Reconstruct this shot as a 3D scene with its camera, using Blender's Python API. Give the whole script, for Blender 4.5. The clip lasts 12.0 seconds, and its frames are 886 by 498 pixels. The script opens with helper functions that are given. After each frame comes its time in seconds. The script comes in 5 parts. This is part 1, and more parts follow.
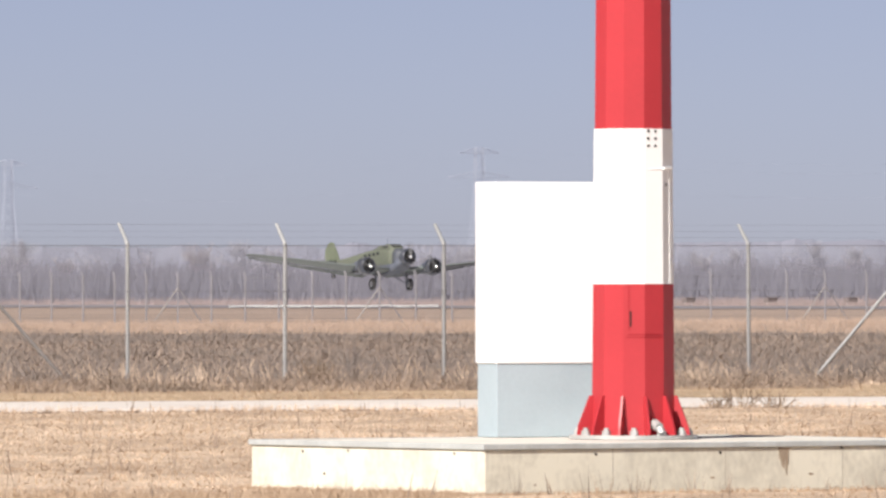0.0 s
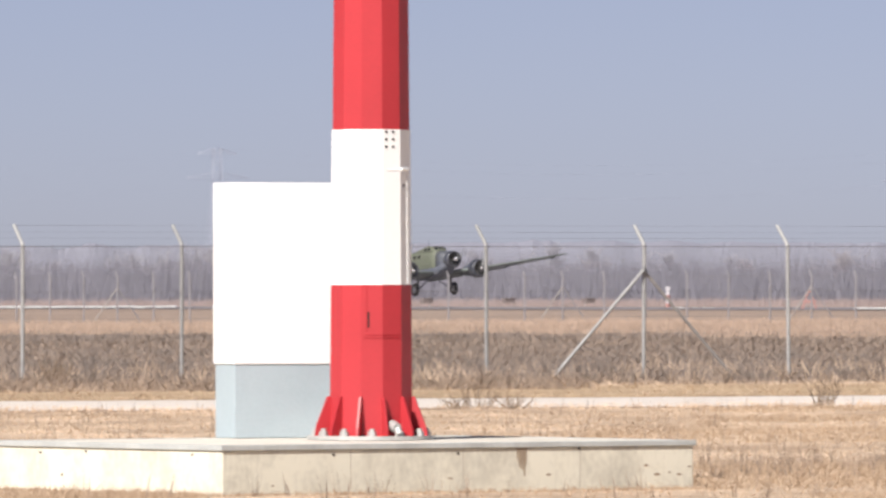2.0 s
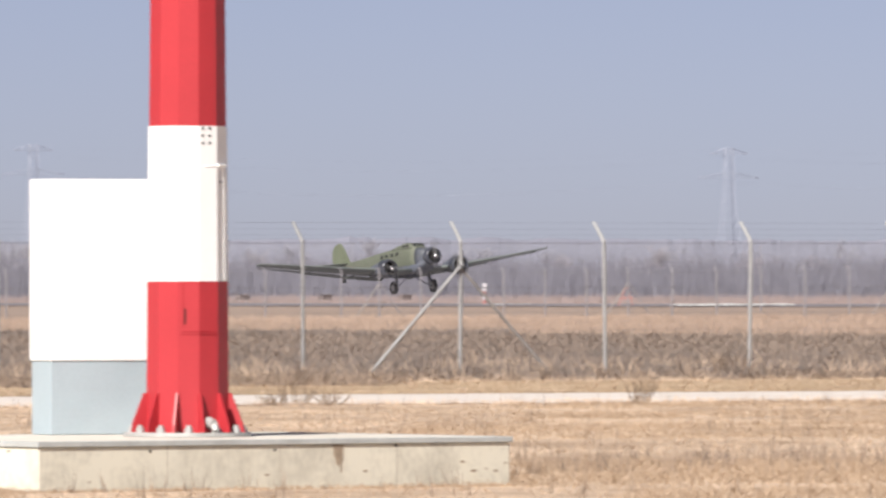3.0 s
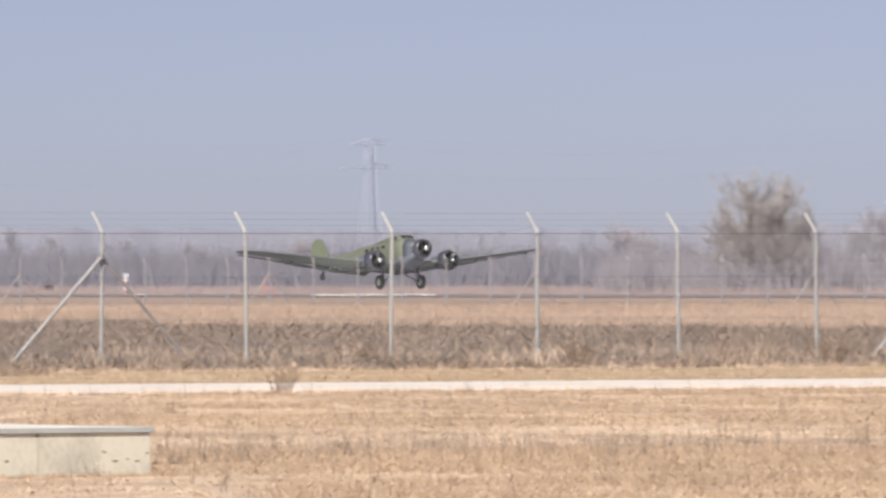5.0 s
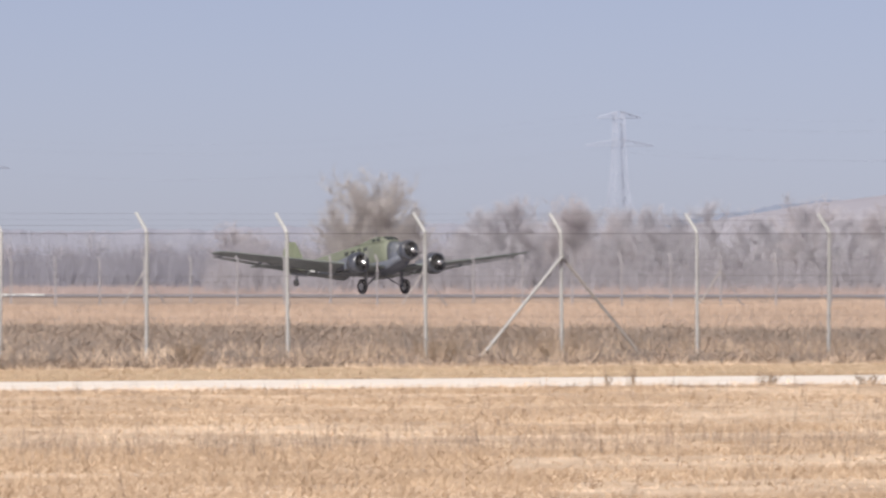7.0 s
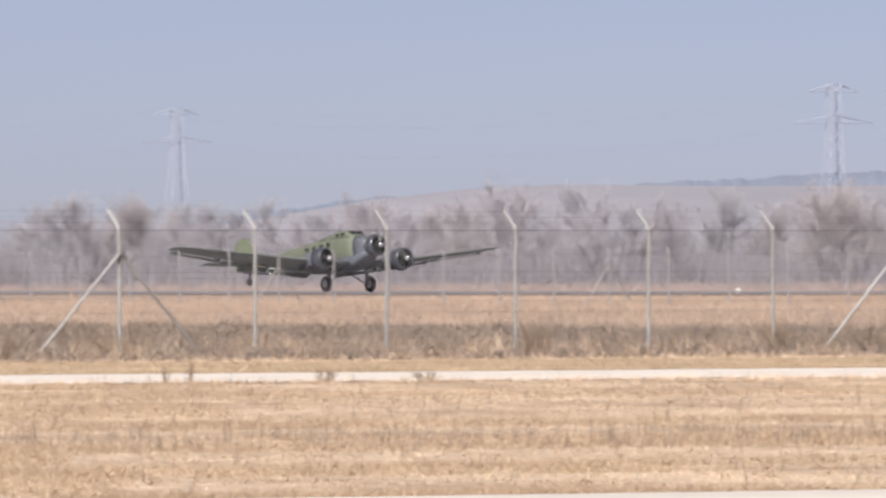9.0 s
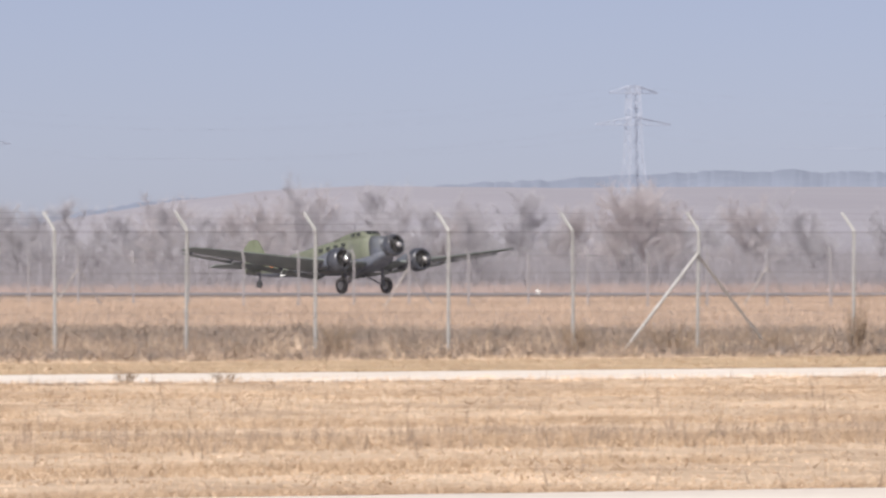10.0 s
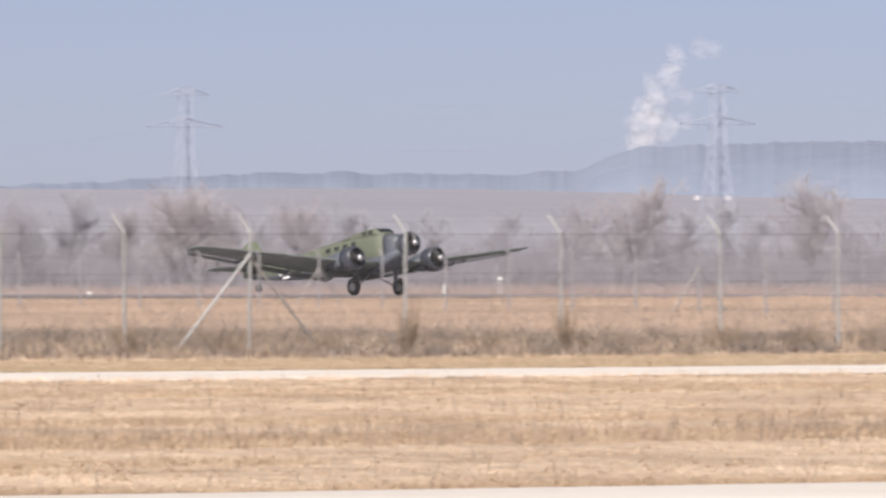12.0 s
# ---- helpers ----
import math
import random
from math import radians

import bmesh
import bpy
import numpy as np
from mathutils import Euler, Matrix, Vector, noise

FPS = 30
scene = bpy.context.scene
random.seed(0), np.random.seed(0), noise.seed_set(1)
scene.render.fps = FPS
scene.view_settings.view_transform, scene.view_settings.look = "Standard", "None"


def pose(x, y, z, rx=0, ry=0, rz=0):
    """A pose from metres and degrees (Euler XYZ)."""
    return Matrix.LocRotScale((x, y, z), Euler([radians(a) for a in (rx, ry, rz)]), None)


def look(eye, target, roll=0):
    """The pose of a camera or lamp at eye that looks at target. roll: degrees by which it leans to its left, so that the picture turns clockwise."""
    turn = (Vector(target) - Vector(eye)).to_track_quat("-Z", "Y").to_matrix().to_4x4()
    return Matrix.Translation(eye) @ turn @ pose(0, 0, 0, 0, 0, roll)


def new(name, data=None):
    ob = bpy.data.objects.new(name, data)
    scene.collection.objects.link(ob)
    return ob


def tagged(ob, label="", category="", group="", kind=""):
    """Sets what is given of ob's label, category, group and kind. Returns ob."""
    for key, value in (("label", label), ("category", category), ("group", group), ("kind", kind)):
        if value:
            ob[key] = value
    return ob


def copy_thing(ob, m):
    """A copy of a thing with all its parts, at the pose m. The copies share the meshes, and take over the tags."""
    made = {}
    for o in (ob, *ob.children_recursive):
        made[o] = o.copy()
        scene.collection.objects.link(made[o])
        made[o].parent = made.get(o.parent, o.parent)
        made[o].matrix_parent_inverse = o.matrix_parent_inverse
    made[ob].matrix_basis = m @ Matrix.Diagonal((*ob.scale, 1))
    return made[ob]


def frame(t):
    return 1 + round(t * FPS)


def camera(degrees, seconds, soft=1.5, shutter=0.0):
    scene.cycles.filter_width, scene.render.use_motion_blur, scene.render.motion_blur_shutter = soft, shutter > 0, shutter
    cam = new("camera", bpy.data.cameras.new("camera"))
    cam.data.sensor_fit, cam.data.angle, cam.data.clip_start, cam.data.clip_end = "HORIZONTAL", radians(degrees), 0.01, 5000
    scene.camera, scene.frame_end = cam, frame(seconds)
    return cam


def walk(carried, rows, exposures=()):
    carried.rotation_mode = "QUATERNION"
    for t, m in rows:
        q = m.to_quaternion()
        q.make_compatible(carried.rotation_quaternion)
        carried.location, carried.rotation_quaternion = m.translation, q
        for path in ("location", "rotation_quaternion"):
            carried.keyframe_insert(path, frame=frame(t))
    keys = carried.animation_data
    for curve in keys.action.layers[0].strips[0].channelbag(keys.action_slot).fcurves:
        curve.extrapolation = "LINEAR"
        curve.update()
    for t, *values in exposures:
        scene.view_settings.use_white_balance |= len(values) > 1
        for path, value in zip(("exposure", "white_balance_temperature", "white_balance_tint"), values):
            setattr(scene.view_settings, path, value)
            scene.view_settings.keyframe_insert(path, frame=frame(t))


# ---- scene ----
EYE = 1.64                      # tripod height over the grass
LENS = 5.2                      # degrees across
FOCAL = 784.0 / math.tan(radians(LENS / 2))
HORIZON = 516.0
cam = camera(LENS, 12.0, 2.6, 0.45)
# seconds, sideways pan and upward tilt, both in steps of one FOCAL-th of a radian
PAN = [
    (0, 0, 0), (0.1, 16, -1.5), (0.2, 37, -4.5), (0.3, 56, -3), (0.4, 77, -5.6), (0.5, 97.4, -6.6), (0.6, 131, -5.6),
    (0.7, 151.5, -4.2), (0.8, 202, -6), (0.9, 220, -7), (1, 244.3, -3.9), (1.1, 265, -5.5), (1.2, 298, -4.1), (1.3, 312, -4),
    (1.4, 339, -1.2), (1.5, 348.6, -1.4), (1.6, 380, -2.8), (1.7, 398, -0.4), (1.8, 414, -2), (1.9, 433, 0), (2, 464, 1.4),
    (2.1, 481, -0.8), (2.2, 515, 0), (2.3, 531.5, -0.2), (2.4, 567, -1.6), (2.5, 589.2, -1.1), (2.6, 622, -3.6), (2.7, 652, -4),
    (2.8, 699.5, -3.4), (2.9, 739, -4.6), (3, 788.5, -4.8), (3.1, 816, -4.6), (3.2, 862.9, -4.5), (4.8, 1355.2, -22.6), (4.9, 1380.4, -21.5),
    (5, 1423, -22), (5.1, 1452.4, -22), (5.2, 1491.8, -21.6), (5.3, 1522.8, -21.6), (5.4, 1573.8, -24.6), (5.5, 1610, -25.6), (5.6, 1651.2, -27),
    (5.7, 1677.9, -27.2), (5.8, 1725.8, -27.9), (5.9, 1757.5, -28.7), (6, 1802, -29.5), (6.1, 1830, -28.6), (6.2, 1873, -27.6), (6.3, 1904, -26.7),
    (6.4, 1943, -25.7), (6.5, 1973.4, -24.8), (6.6, 2004, -24.2), (6.7, 2031.2, -23.5), (8.3, 2603.2, -24.5), (8.4, 2646.8, -25.0), (8.5, 2682, -25.5),
    (8.6, 2732.9, -26.0), (8.7, 2769.5, -26.5), (8.8, 2823, -27.0), (8.9, 2850.7, -27.5), (9, 2896.8, -28), (9.1, 2924.6, -27.8), (9.2, 2970.3, -27.5),
    (9.3, 3004.5, -27.3), (9.4, 3054.8, -27.0), (9.5, 3085.7, -26.8), (9.6, 3124.6, -26.5), (9.7, 3145.7, -26.2), (9.8, 3184.7, -25.9), (9.9, 3209.9, -25.6),
    (10, 3251.2, -25.3), (10.1, 3276.5, -25.0), (10.2, 3324.5, -24.6), (10.3, 3360, -24.3), (10.4, 3408.7, -23.9), (10.5, 3443.4, -23.6), (10.6, 3493.2, -23.6),
    (10.7, 3525, -23.6), (10.8, 3572.8, -23.6), (10.9, 3606, -23.6), (11, 3645.5, -23.6), (11.1, 3682.5, -23.5), (11.2, 3725.7, -23.4), (11.3, 3755, -23.3),
    (11.4, 3801, -23.2), (11.5, 3830.9, -23.1), (11.6, 3883.3, -22.9), (11.7, 3920.7, -22.7), (11.8, 3969.4, -22.6), (11.9, 3999.5, -22.4), (12, 4044.5, -22.2),
]
walk(cam, [(t, pose(0, 0, EYE, 90 + math.degrees((HORIZON + v - 441) / FOCAL), 0, -math.degrees(u / FOCAL))) for t, u, v in PAN],
     exposures=[(0.0, 0.40), (12.0, 0.40)])


def ang(u):
    """Bearing of a pan step, radians to the right of the first view."""
    return (u - 784.0) / FOCAL


def ground_z(x, y):
    """Height of the airfield: nearly flat, the runway climbs a little to the right, a broad field hill far behind."""
    d = math.hypot(x, y)
    a = math.atan2(x, y)
    if abs(a) > 1.0:
        return 0.0
    u = 784.0 + a * FOCAL
    k = min(max((d - 90) / 400, 0), 1)
    z = (0.06 + 0.40 * min(max(u / 4717, 0), 1.3)) * k
    if d > 1300:
        s = min((d - 1300) / 1900, 1)
        w = min(max((u - 2450) / 1500, 0), 1)
        s, w = s * s * (3 - 2 * s), w * w * (3 - 2 * w)
        z += s * w * (29 + 1.6 * math.sin(u / 520.0) + 0.8 * math.sin(u / 210.0 + d / 300))
    return z


def at(u, d, z=None):
    x, y = d * math.sin(ang(u)), d * math.cos(ang(u))
    return Vector((x, y, ground_z(x, y) if z is None else z))


# the fence, both roads and the field edges run parallel: bearing of their common normal
NORMAL = -0.41


def lined(u, p, z=None):
    """The point at pan step u on the line that passes the camera at p metres."""
    return at(u, p / math.cos(ang(u) - NORMAL), z)


# ---- light ----
SUN_AZ, SUN_EL = 121.0, 37.0
sun_way = Vector((math.cos(radians(SUN_AZ)) * math.cos(radians(SUN_EL)), -math.sin(radians(SUN_AZ)) * math.cos(radians(SUN_EL)), math.sin(radians(SUN_EL))))
world = bpy.data.worlds.new("hazy_sky")
scene.world = world
world.use_nodes = True
wn = world.node_tree
wn.nodes.clear()
sky = wn.nodes.new("ShaderNodeTexSky")
sky.sky_type, sky.sun_disc = "NISHITA", False
sky.sun_elevation, sky.sun_rotation = radians(SUN_EL), math.atan2(sun_way.x, sun_way.y)
sky.air_density, sky.dust_density, sky.ozone_density, sky.altitude = 0.32, 0.45, 1.0, 0
tint = wn.nodes.new("ShaderNodeMix")
tint.data_type, tint.blend_type = "RGBA", "MULTIPLY"
tint.inputs[0].default_value = 1.0
tint.inputs[7].default_value = (1.25, 0.98, 0.94, 1)
bg = wn.nodes.new("ShaderNodeBackground")
bg.inputs[1].default_value = 0.0655
wout = wn.nodes.new("ShaderNodeOutputWorld")
wn.links.new(sky.outputs[0], tint.inputs[6])
wn.links.new(tint.outputs[2], bg.inputs[0])
wn.links.new(bg.outputs[0], wout.inputs[0])
sun_data = bpy.data.lights.new("sun", "SUN")
sun_data.energy, sun_data.angle, sun_data.color = 5.0, radians(0.6), (1.0, 0.95, 0.89)
sun = new("sun", sun_data)
sun.matrix_world = look(sun_way * 200, (0, 0, 0))


# ---- materials ----
def mat(name, colour, dark=None, rough=0.8, metal=0.0, scale=3.0, fine=40.0, bump=0.15, island=0.0, per_object=0.0, spec=0.4, stretch=(1, 1, 1), swath=0.0, low=0.33, high=0.67):
    """A surface with large stains, fine grain and relief; island and per_object vary pieces."""
    m = bpy.data.materials.new(name)
    m.use_nodes = True
    nt = m.node_tree
    b = nt.nodes["Principled BSDF"]
    tc = nt.nodes.new("ShaderNodeTexCoord")
    mp = nt.nodes.new("ShaderNodeMapping")
    mp.inputs["Scale"].default_value = stretch
    mp.inputs["Rotation"].default_value = (0, 0, swath)
    nt.links.new(tc.outputs["Object"], mp.inputs[0])
    n1 = nt.nodes.new("ShaderNodeTexNoise")
    n1.inputs["Scale"].default_value, n1.inputs["Detail"].default_value = scale, 5
    n2 = nt.nodes.new("ShaderNodeTexNoise")
    n2.inputs["Scale"].default_value, n2.inputs["Detail"].default_value = fine, 4
    for n in (n1, n2):
        nt.links.new(mp.outputs[0], n.inputs["Vector"])
    mixv = nt.nodes.new("ShaderNodeMath")
    mixv.operation = "MULTIPLY_ADD"
    nt.links.new(n1.outputs[0], mixv.inputs[0])
    mixv.inputs[1].default_value = 0.65
    half = nt.nodes.new("ShaderNodeMath")
    half.operation = "MULTIPLY"
    half.inputs[1].default_value = 0.35
    nt.links.new(n2.outputs[0], half.inputs[0])
    nt.links.new(half.outputs[0], mixv.inputs[2])
    fac = mixv.outputs[0]
    if island or per_object:
        src = nt.nodes.new("ShaderNodeNewGeometry" if island else "ShaderNodeObjectInfo")
        add = nt.nodes.new("ShaderNodeMath")
        add.operation = "MULTIPLY_ADD"
        add.inputs[1].default_value = island or per_object
        nt.links.new(src.outputs["Random Per Island" if island else "Random"], add.inputs[0])
        sub = nt.nodes.new("ShaderNodeMath")
        sub.operation = "SUBTRACT"
        sub.inputs[1].default_value = (island or per_object) / 2
        nt.links.new(fac, sub.inputs[0])
        nt.links.new(sub.outputs[0], add.inputs[2])
        fac = add.outputs[0]
    ramp = nt.nodes.new("ShaderNodeValToRGB")
    dark = dark or tuple(c * 0.7 for c in colour)
    ramp.color_ramp.elements[0].position, ramp.color_ramp.elements[1].position = low, high
    ramp.color_ramp.elements[0].color, ramp.color_ramp.elements[1].color = (*dark, 1), (*colour, 1)
    nt.links.new(fac, ramp.inputs[0])
    nt.links.new(ramp.outputs[0], b.inputs["Base Color"])
    b.inputs["Roughness"].default_value, b.inputs["Metallic"].default_value = rough, metal
    b.inputs["Specular IOR Level"].default_value = spec
    if bump:
        bp = nt.nodes.new("ShaderNodeBump")
        bp.inputs["Strength"].default_value, bp.inputs["Distance"].default_value = bump, 0.02
        nt.links.new(n2.outputs[0], bp.inputs["Height"])
        nt.links.new(bp.outputs[0], b.inputs["Normal"])
    return m


M_GROUND = mat("dry_ground", (0.625, 0.487, 0.362), (0.425, 0.32, 0.235), 0.95, scale=0.45, fine=3.0, bump=0.3, spec=0.1, stretch=(0.8, 0.3, 1), swath=-0.41, low=0.41, high=0.58)
M_MID = mat("rough_pasture", (0.435, 0.335, 0.272), (0.31, 0.238, 0.195), 0.95, scale=0.03, fine=0.6, bump=0.2, spec=0.1)
M_MIDGRASS = mat("rough_grass", (0.49, 0.37, 0.288), (0.30, 0.226, 0.178), 0.95, scale=0.03, fine=0.8, bump=0, island=0.25, spec=0.1)
M_STRAW = mat("dry_straw", (0.695, 0.543, 0.41), (0.445, 0.338, 0.248), 0.9, scale=0.45, fine=4.0, bump=0, island=0.07, spec=0.15, stretch=(0.8, 0.3, 1), swath=-0.41, low=0.39, high=0.58)
M_FIELD = mat("bare_field", (0.36, 0.275, 0.215), (0.22, 0.168, 0.135), 0.95, scale=0.15, fine=2.0, bump=0.4, spec=0.1)
M_WEED = mat("dead_weed", (0.385, 0.295, 0.228), (0.125, 0.10, 0.085), 0.95, scale=0.35, fine=3.0, bump=0, island=0.3, spec=0.1)
M_VERGE = mat("mown_verge", (0.53, 0.40, 0.265), (0.37, 0.272, 0.18), 0.95, scale=0.3, fine=4.0, bump=0.3, spec=0.1)
M_ROAD = mat("pale_concrete_road", (0.80, 0.74, 0.68), (0.68, 0.61, 0.55), 0.9, scale=0.4, fine=6.0, bump=0.1, spec=0.2)
M_RUNWAY = mat("runway_asphalt", (0.30, 0.275, 0.285), (0.23, 0.21, 0.22), 0.85, scale=0.06, fine=2.0, bump=0.1, spec=0.2)
M_MARK = mat("runway_paint", (0.82, 0.82, 0.80), (0.66, 0.65, 0.62), 0.7, scale=0.3, fine=4.0, bump=0)
M_RED = mat("red_gloss_paint", (0.465, 0.033, 0.043), (0.40, 0.029, 0.037), 0.45, scale=1.5, fine=30.0, bump=0.02, spec=0.5)
M_WHITE = mat("white_gloss_paint", (0.90, 0.90, 0.895), (0.86, 0.86, 0.855), 0.45, scale=1.5, fine=30.0, bump=0.02, spec=0.5)
M_GREY = mat("blue_grey_paint", (0.42, 0.50, 0.54), (0.36, 0.43, 0.47), 0.55, scale=2.0, fine=30.0, bump=0.03)
M_CONC = mat("weathered_concrete", (0.735, 0.708, 0.60), (0.49, 0.465, 0.395), 0.92, scale=2.2, fine=18.0, bump=0.12, spec=0.2, stretch=(1.2, 1.2, 0.8), low=0.30, high=0.56)
M_CAP = mat("slab_edge_metal", (0.60, 0.63, 0.62), (0.44, 0.46, 0.455), 0.55, metal=0.2, scale=3, fine=30, bump=0.05)
M_STEEL = mat("galvanised_steel", (0.58, 0.58, 0.56), (0.42, 0.42, 0.41), 0.5, metal=0.35, scale=6, fine=60, bump=0.05)
M_POST = mat("galvanised_post", (0.425, 0.425, 0.42), (0.32, 0.32, 0.317), 0.6, metal=0.15, scale=4, fine=30, bump=0.05, per_object=0.3)
M_WIRE = mat("fence_wire", (0.20, 0.19, 0.19), (0.13, 0.12, 0.12), 0.6, metal=0.3, scale=4, fine=30, bump=0)
M_MESH = mat("chain_link_wire", (0.30, 0.29, 0.28), (0.20, 0.19, 0.19), 0.6, metal=0.3, scale=4, fine=30, bump=0)
M_BLACK = mat("black_rubber", (0.055, 0.056, 0.062), (0.038, 0.038, 0.042), 0.7, scale=4, fine=40, bump=0.05)
M_DARKGAP = mat("dark_gap", (0.06, 0.02, 0.02), (0.03, 0.012, 0.012), 0.8, scale=4, fine=40, bump=0)


M_CONCTOP = mat("screed", (0.80, 0.77, 0.69), (0.68, 0.64, 0.56), 0.9, scale=1.2, fine=20.0, bump=0.1, spec=0.2)
M_HOLE = mat("hole", (0.07, 0.055, 0.045), None, 0.9, bump=0)
M_RUST = mat("rust_stain", (0.42, 0.34, 0.26), (0.28, 0.22, 0.16), 0.9, scale=8, fine=50, bump=0)
M_JOINT = mat("form_joint_shade", (0.50, 0.47, 0.40), (0.40, 0.37, 0.32), 0.95, scale=6, fine=40, bump=0)
M_REDDARK = mat("door_joint", (0.42, 0.02, 0.03), None, 0.6, bump=0)
M_BRACE = mat("brace_steel", (0.38, 0.36, 0.34), (0.28, 0.26, 0.25), 0.7, metal=0.1, scale=4, fine=30, bump=0.05)
# far posts toned into their background, haze put into the colour
M_POSTFAR = mat("hazed_far_post", (0.275, 0.265, 0.28), (0.235, 0.225, 0.24), 0.7, scale=4, fine=30, bump=0)
M_OLIVE = mat("olive_paint", (0.145, 0.162, 0.118), (0.118, 0.132, 0.098), 0.6, scale=0.7, fine=20, bump=0.05)
# dark green lifted and blued: distance haze is part of this colour
M_WING = mat("hazed_green_paint", (0.185, 0.210, 0.200), (0.150, 0.171, 0.165), 0.6, scale=0.5, fine=20, bump=0.05)
M_FIN = mat("light_green_paint", (0.170, 0.195, 0.130), (0.138, 0.160, 0.107), 0.6, scale=1.0, fine=20, bump=0.05)
# slate paint, with the haze over it mixed into the tone
M_UNDER = mat("hazed_slate_paint", (0.115, 0.128, 0.160), (0.092, 0.103, 0.130), 0.6, scale=0.8, fine=20, bump=0.05)
M_NOSE = mat("pale_grey_paint", (0.110, 0.121, 0.140), (0.088, 0.097, 0.113), 0.5, scale=1.0, fine=20, bump=0.05)
# cowl black raised a little toward blue for haze
M_COWL = mat("cowl_black", (0.055, 0.061, 0.080), (0.042, 0.047, 0.062), 0.32, metal=0.0, scale=2, fine=30, bump=0, spec=0.7)
M_ENGINE = mat("engine_metal", (0.05, 0.052, 0.056), (0.03, 0.03, 0.033), 0.5, metal=0.5, scale=6, fine=30, bump=0.1)
M_PROP = mat("propeller_metal", (0.16, 0.165, 0.17), (0.12, 0.12, 0.125), 0.5, metal=0.3, scale=4, fine=30, bump=0)
M_HUB = mat("hub_metal", (0.6, 0.6, 0.6), (0.45, 0.45, 0.45), 0.4, metal=0.4, scale=4, fine=30, bump=0)
M_GLASS = mat("dark_glass", (0.04, 0.047, 0.045), (0.03, 0.036, 0.036), 0.12, scale=3, fine=20, bump=0, spec=0.6)
M_BROWNGRASS = mat("brown_grass", (0.47, 0.35, 0.245), (0.31, 0.23, 0.165), 0.9, scale=0.3, fine=3.0, bump=0, island=0.35, spec=0.15)
M_SHRUB = mat("shrub_twig", (0.28, 0.21, 0.155), (0.18, 0.135, 0.10), 0.9, scale=4, fine=20, bump=0, island=0.3, spec=0.1)
# bark, twigs, woods and tall scrub: haze mixed in as pale mauve-blue
M_BARK = mat("hazed_bark", (0.33, 0.315, 0.335), (0.275, 0.262, 0.28), 0.95, scale=1.0, fine=8, bump=0.1, spec=0.1)
M_TWIG = mat("hazed_twigs", (0.48, 0.468, 0.515), (0.40, 0.39, 0.43), 0.95, scale=0.5, fine=6, bump=0, island=0.2, spec=0.1)
M_TWIGRED = mat("hazed_reddish_twigs", (0.50, 0.463, 0.49), (0.415, 0.385, 0.407), 0.95, scale=0.5, fine=6, bump=0, island=0.2, spec=0.1)
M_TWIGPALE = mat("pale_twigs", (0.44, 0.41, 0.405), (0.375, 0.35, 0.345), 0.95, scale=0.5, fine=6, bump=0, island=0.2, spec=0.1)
M_THICKET = mat("hazed_woods_twigs", (0.205, 0.200, 0.235), (0.17, 0.166, 0.195), 0.95, scale=0.02, fine=0.2, bump=0, island=0.3, spec=0.1)
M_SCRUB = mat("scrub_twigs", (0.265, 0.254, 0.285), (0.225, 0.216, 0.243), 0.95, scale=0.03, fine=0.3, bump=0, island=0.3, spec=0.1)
M_SCRUB2 = mat("low_scrub_twigs", (0.345, 0.28, 0.27), (0.28, 0.23, 0.222), 0.95, scale=0.03, fine=0.3, bump=0, island=0.3, spec=0.1)
# ridge and horizon woods: distance haze put into the base colour as blue-grey
M_RIDGEHAZE = mat("far_woods", (0.265, 0.295, 0.375), (0.225, 0.255, 0.33), 1.0, scale=0.01, fine=0.1, bump=0, spec=0.0)
M_WOODSHAZE = mat("hazy_woods", (0.335, 0.34, 0.405), (0.295, 0.30, 0.36), 1.0, scale=0.01, fine=0.1, bump=0, spec=0.0)
# pylon steel faded toward the sky tone, haze painted into the colour
M_PYLON = mat("hazed_pylon_steel", (0.38, 0.405, 0.48), (0.35, 0.375, 0.445), 0.9, scale=0.5, fine=6, bump=0, spec=0.0)
M_PAPI = mat("dark_housing", (0.22, 0.185, 0.18), (0.16, 0.135, 0.13), 0.7, scale=3, fine=20, bump=0)
M_MARKRED = mat("faded_red_paint", (0.42, 0.22, 0.20), (0.36, 0.19, 0.175), 0.7, scale=3, fine=20, bump=0)


def vapour(name, opacity):
    """Thin white droplets: part diffuse, part clear, ragged by noise."""
    m = bpy.data.materials.new(name)
    m.use_nodes = True
    nt = m.node_tree
    nt.nodes.clear()
    out = nt.nodes.new("ShaderNodeOutputMaterial")
    mix = nt.nodes.new("ShaderNodeMixShader")
    clear = nt.nodes.new("ShaderNodeBsdfTransparent")
    white = nt.nodes.new("ShaderNodeBsdfDiffuse")
    white.inputs[0].default_value = (0.76, 0.71, 0.72, 1)
    tc = nt.nodes.new("ShaderNodeTexCoord")
    n = nt.nodes.new("ShaderNodeTexNoise")
    n.inputs["Scale"].default_value, n.inputs["Detail"].default_value = 0.09, 4
    r = nt.nodes.new("ShaderNodeMapRange")
    r.inputs[1].default_value, r.inputs[2].default_value, r.inputs[3].default_value, r.inputs[4].default_value = 0.3, 0.7, opacity * 0.1, opacity
    nt.links.new(tc.outputs["Object"], n.inputs["Vector"])
    nt.links.new(n.outputs[0], r.inputs[0])
    nt.links.new(r.outputs[0], mix.inputs[0])
    nt.links.new(clear.outputs[0], mix.inputs[1])
    nt.links.new(white.outputs[0], mix.inputs[2])
    nt.links.new(mix.outputs[0], out.inputs[0])
    return m


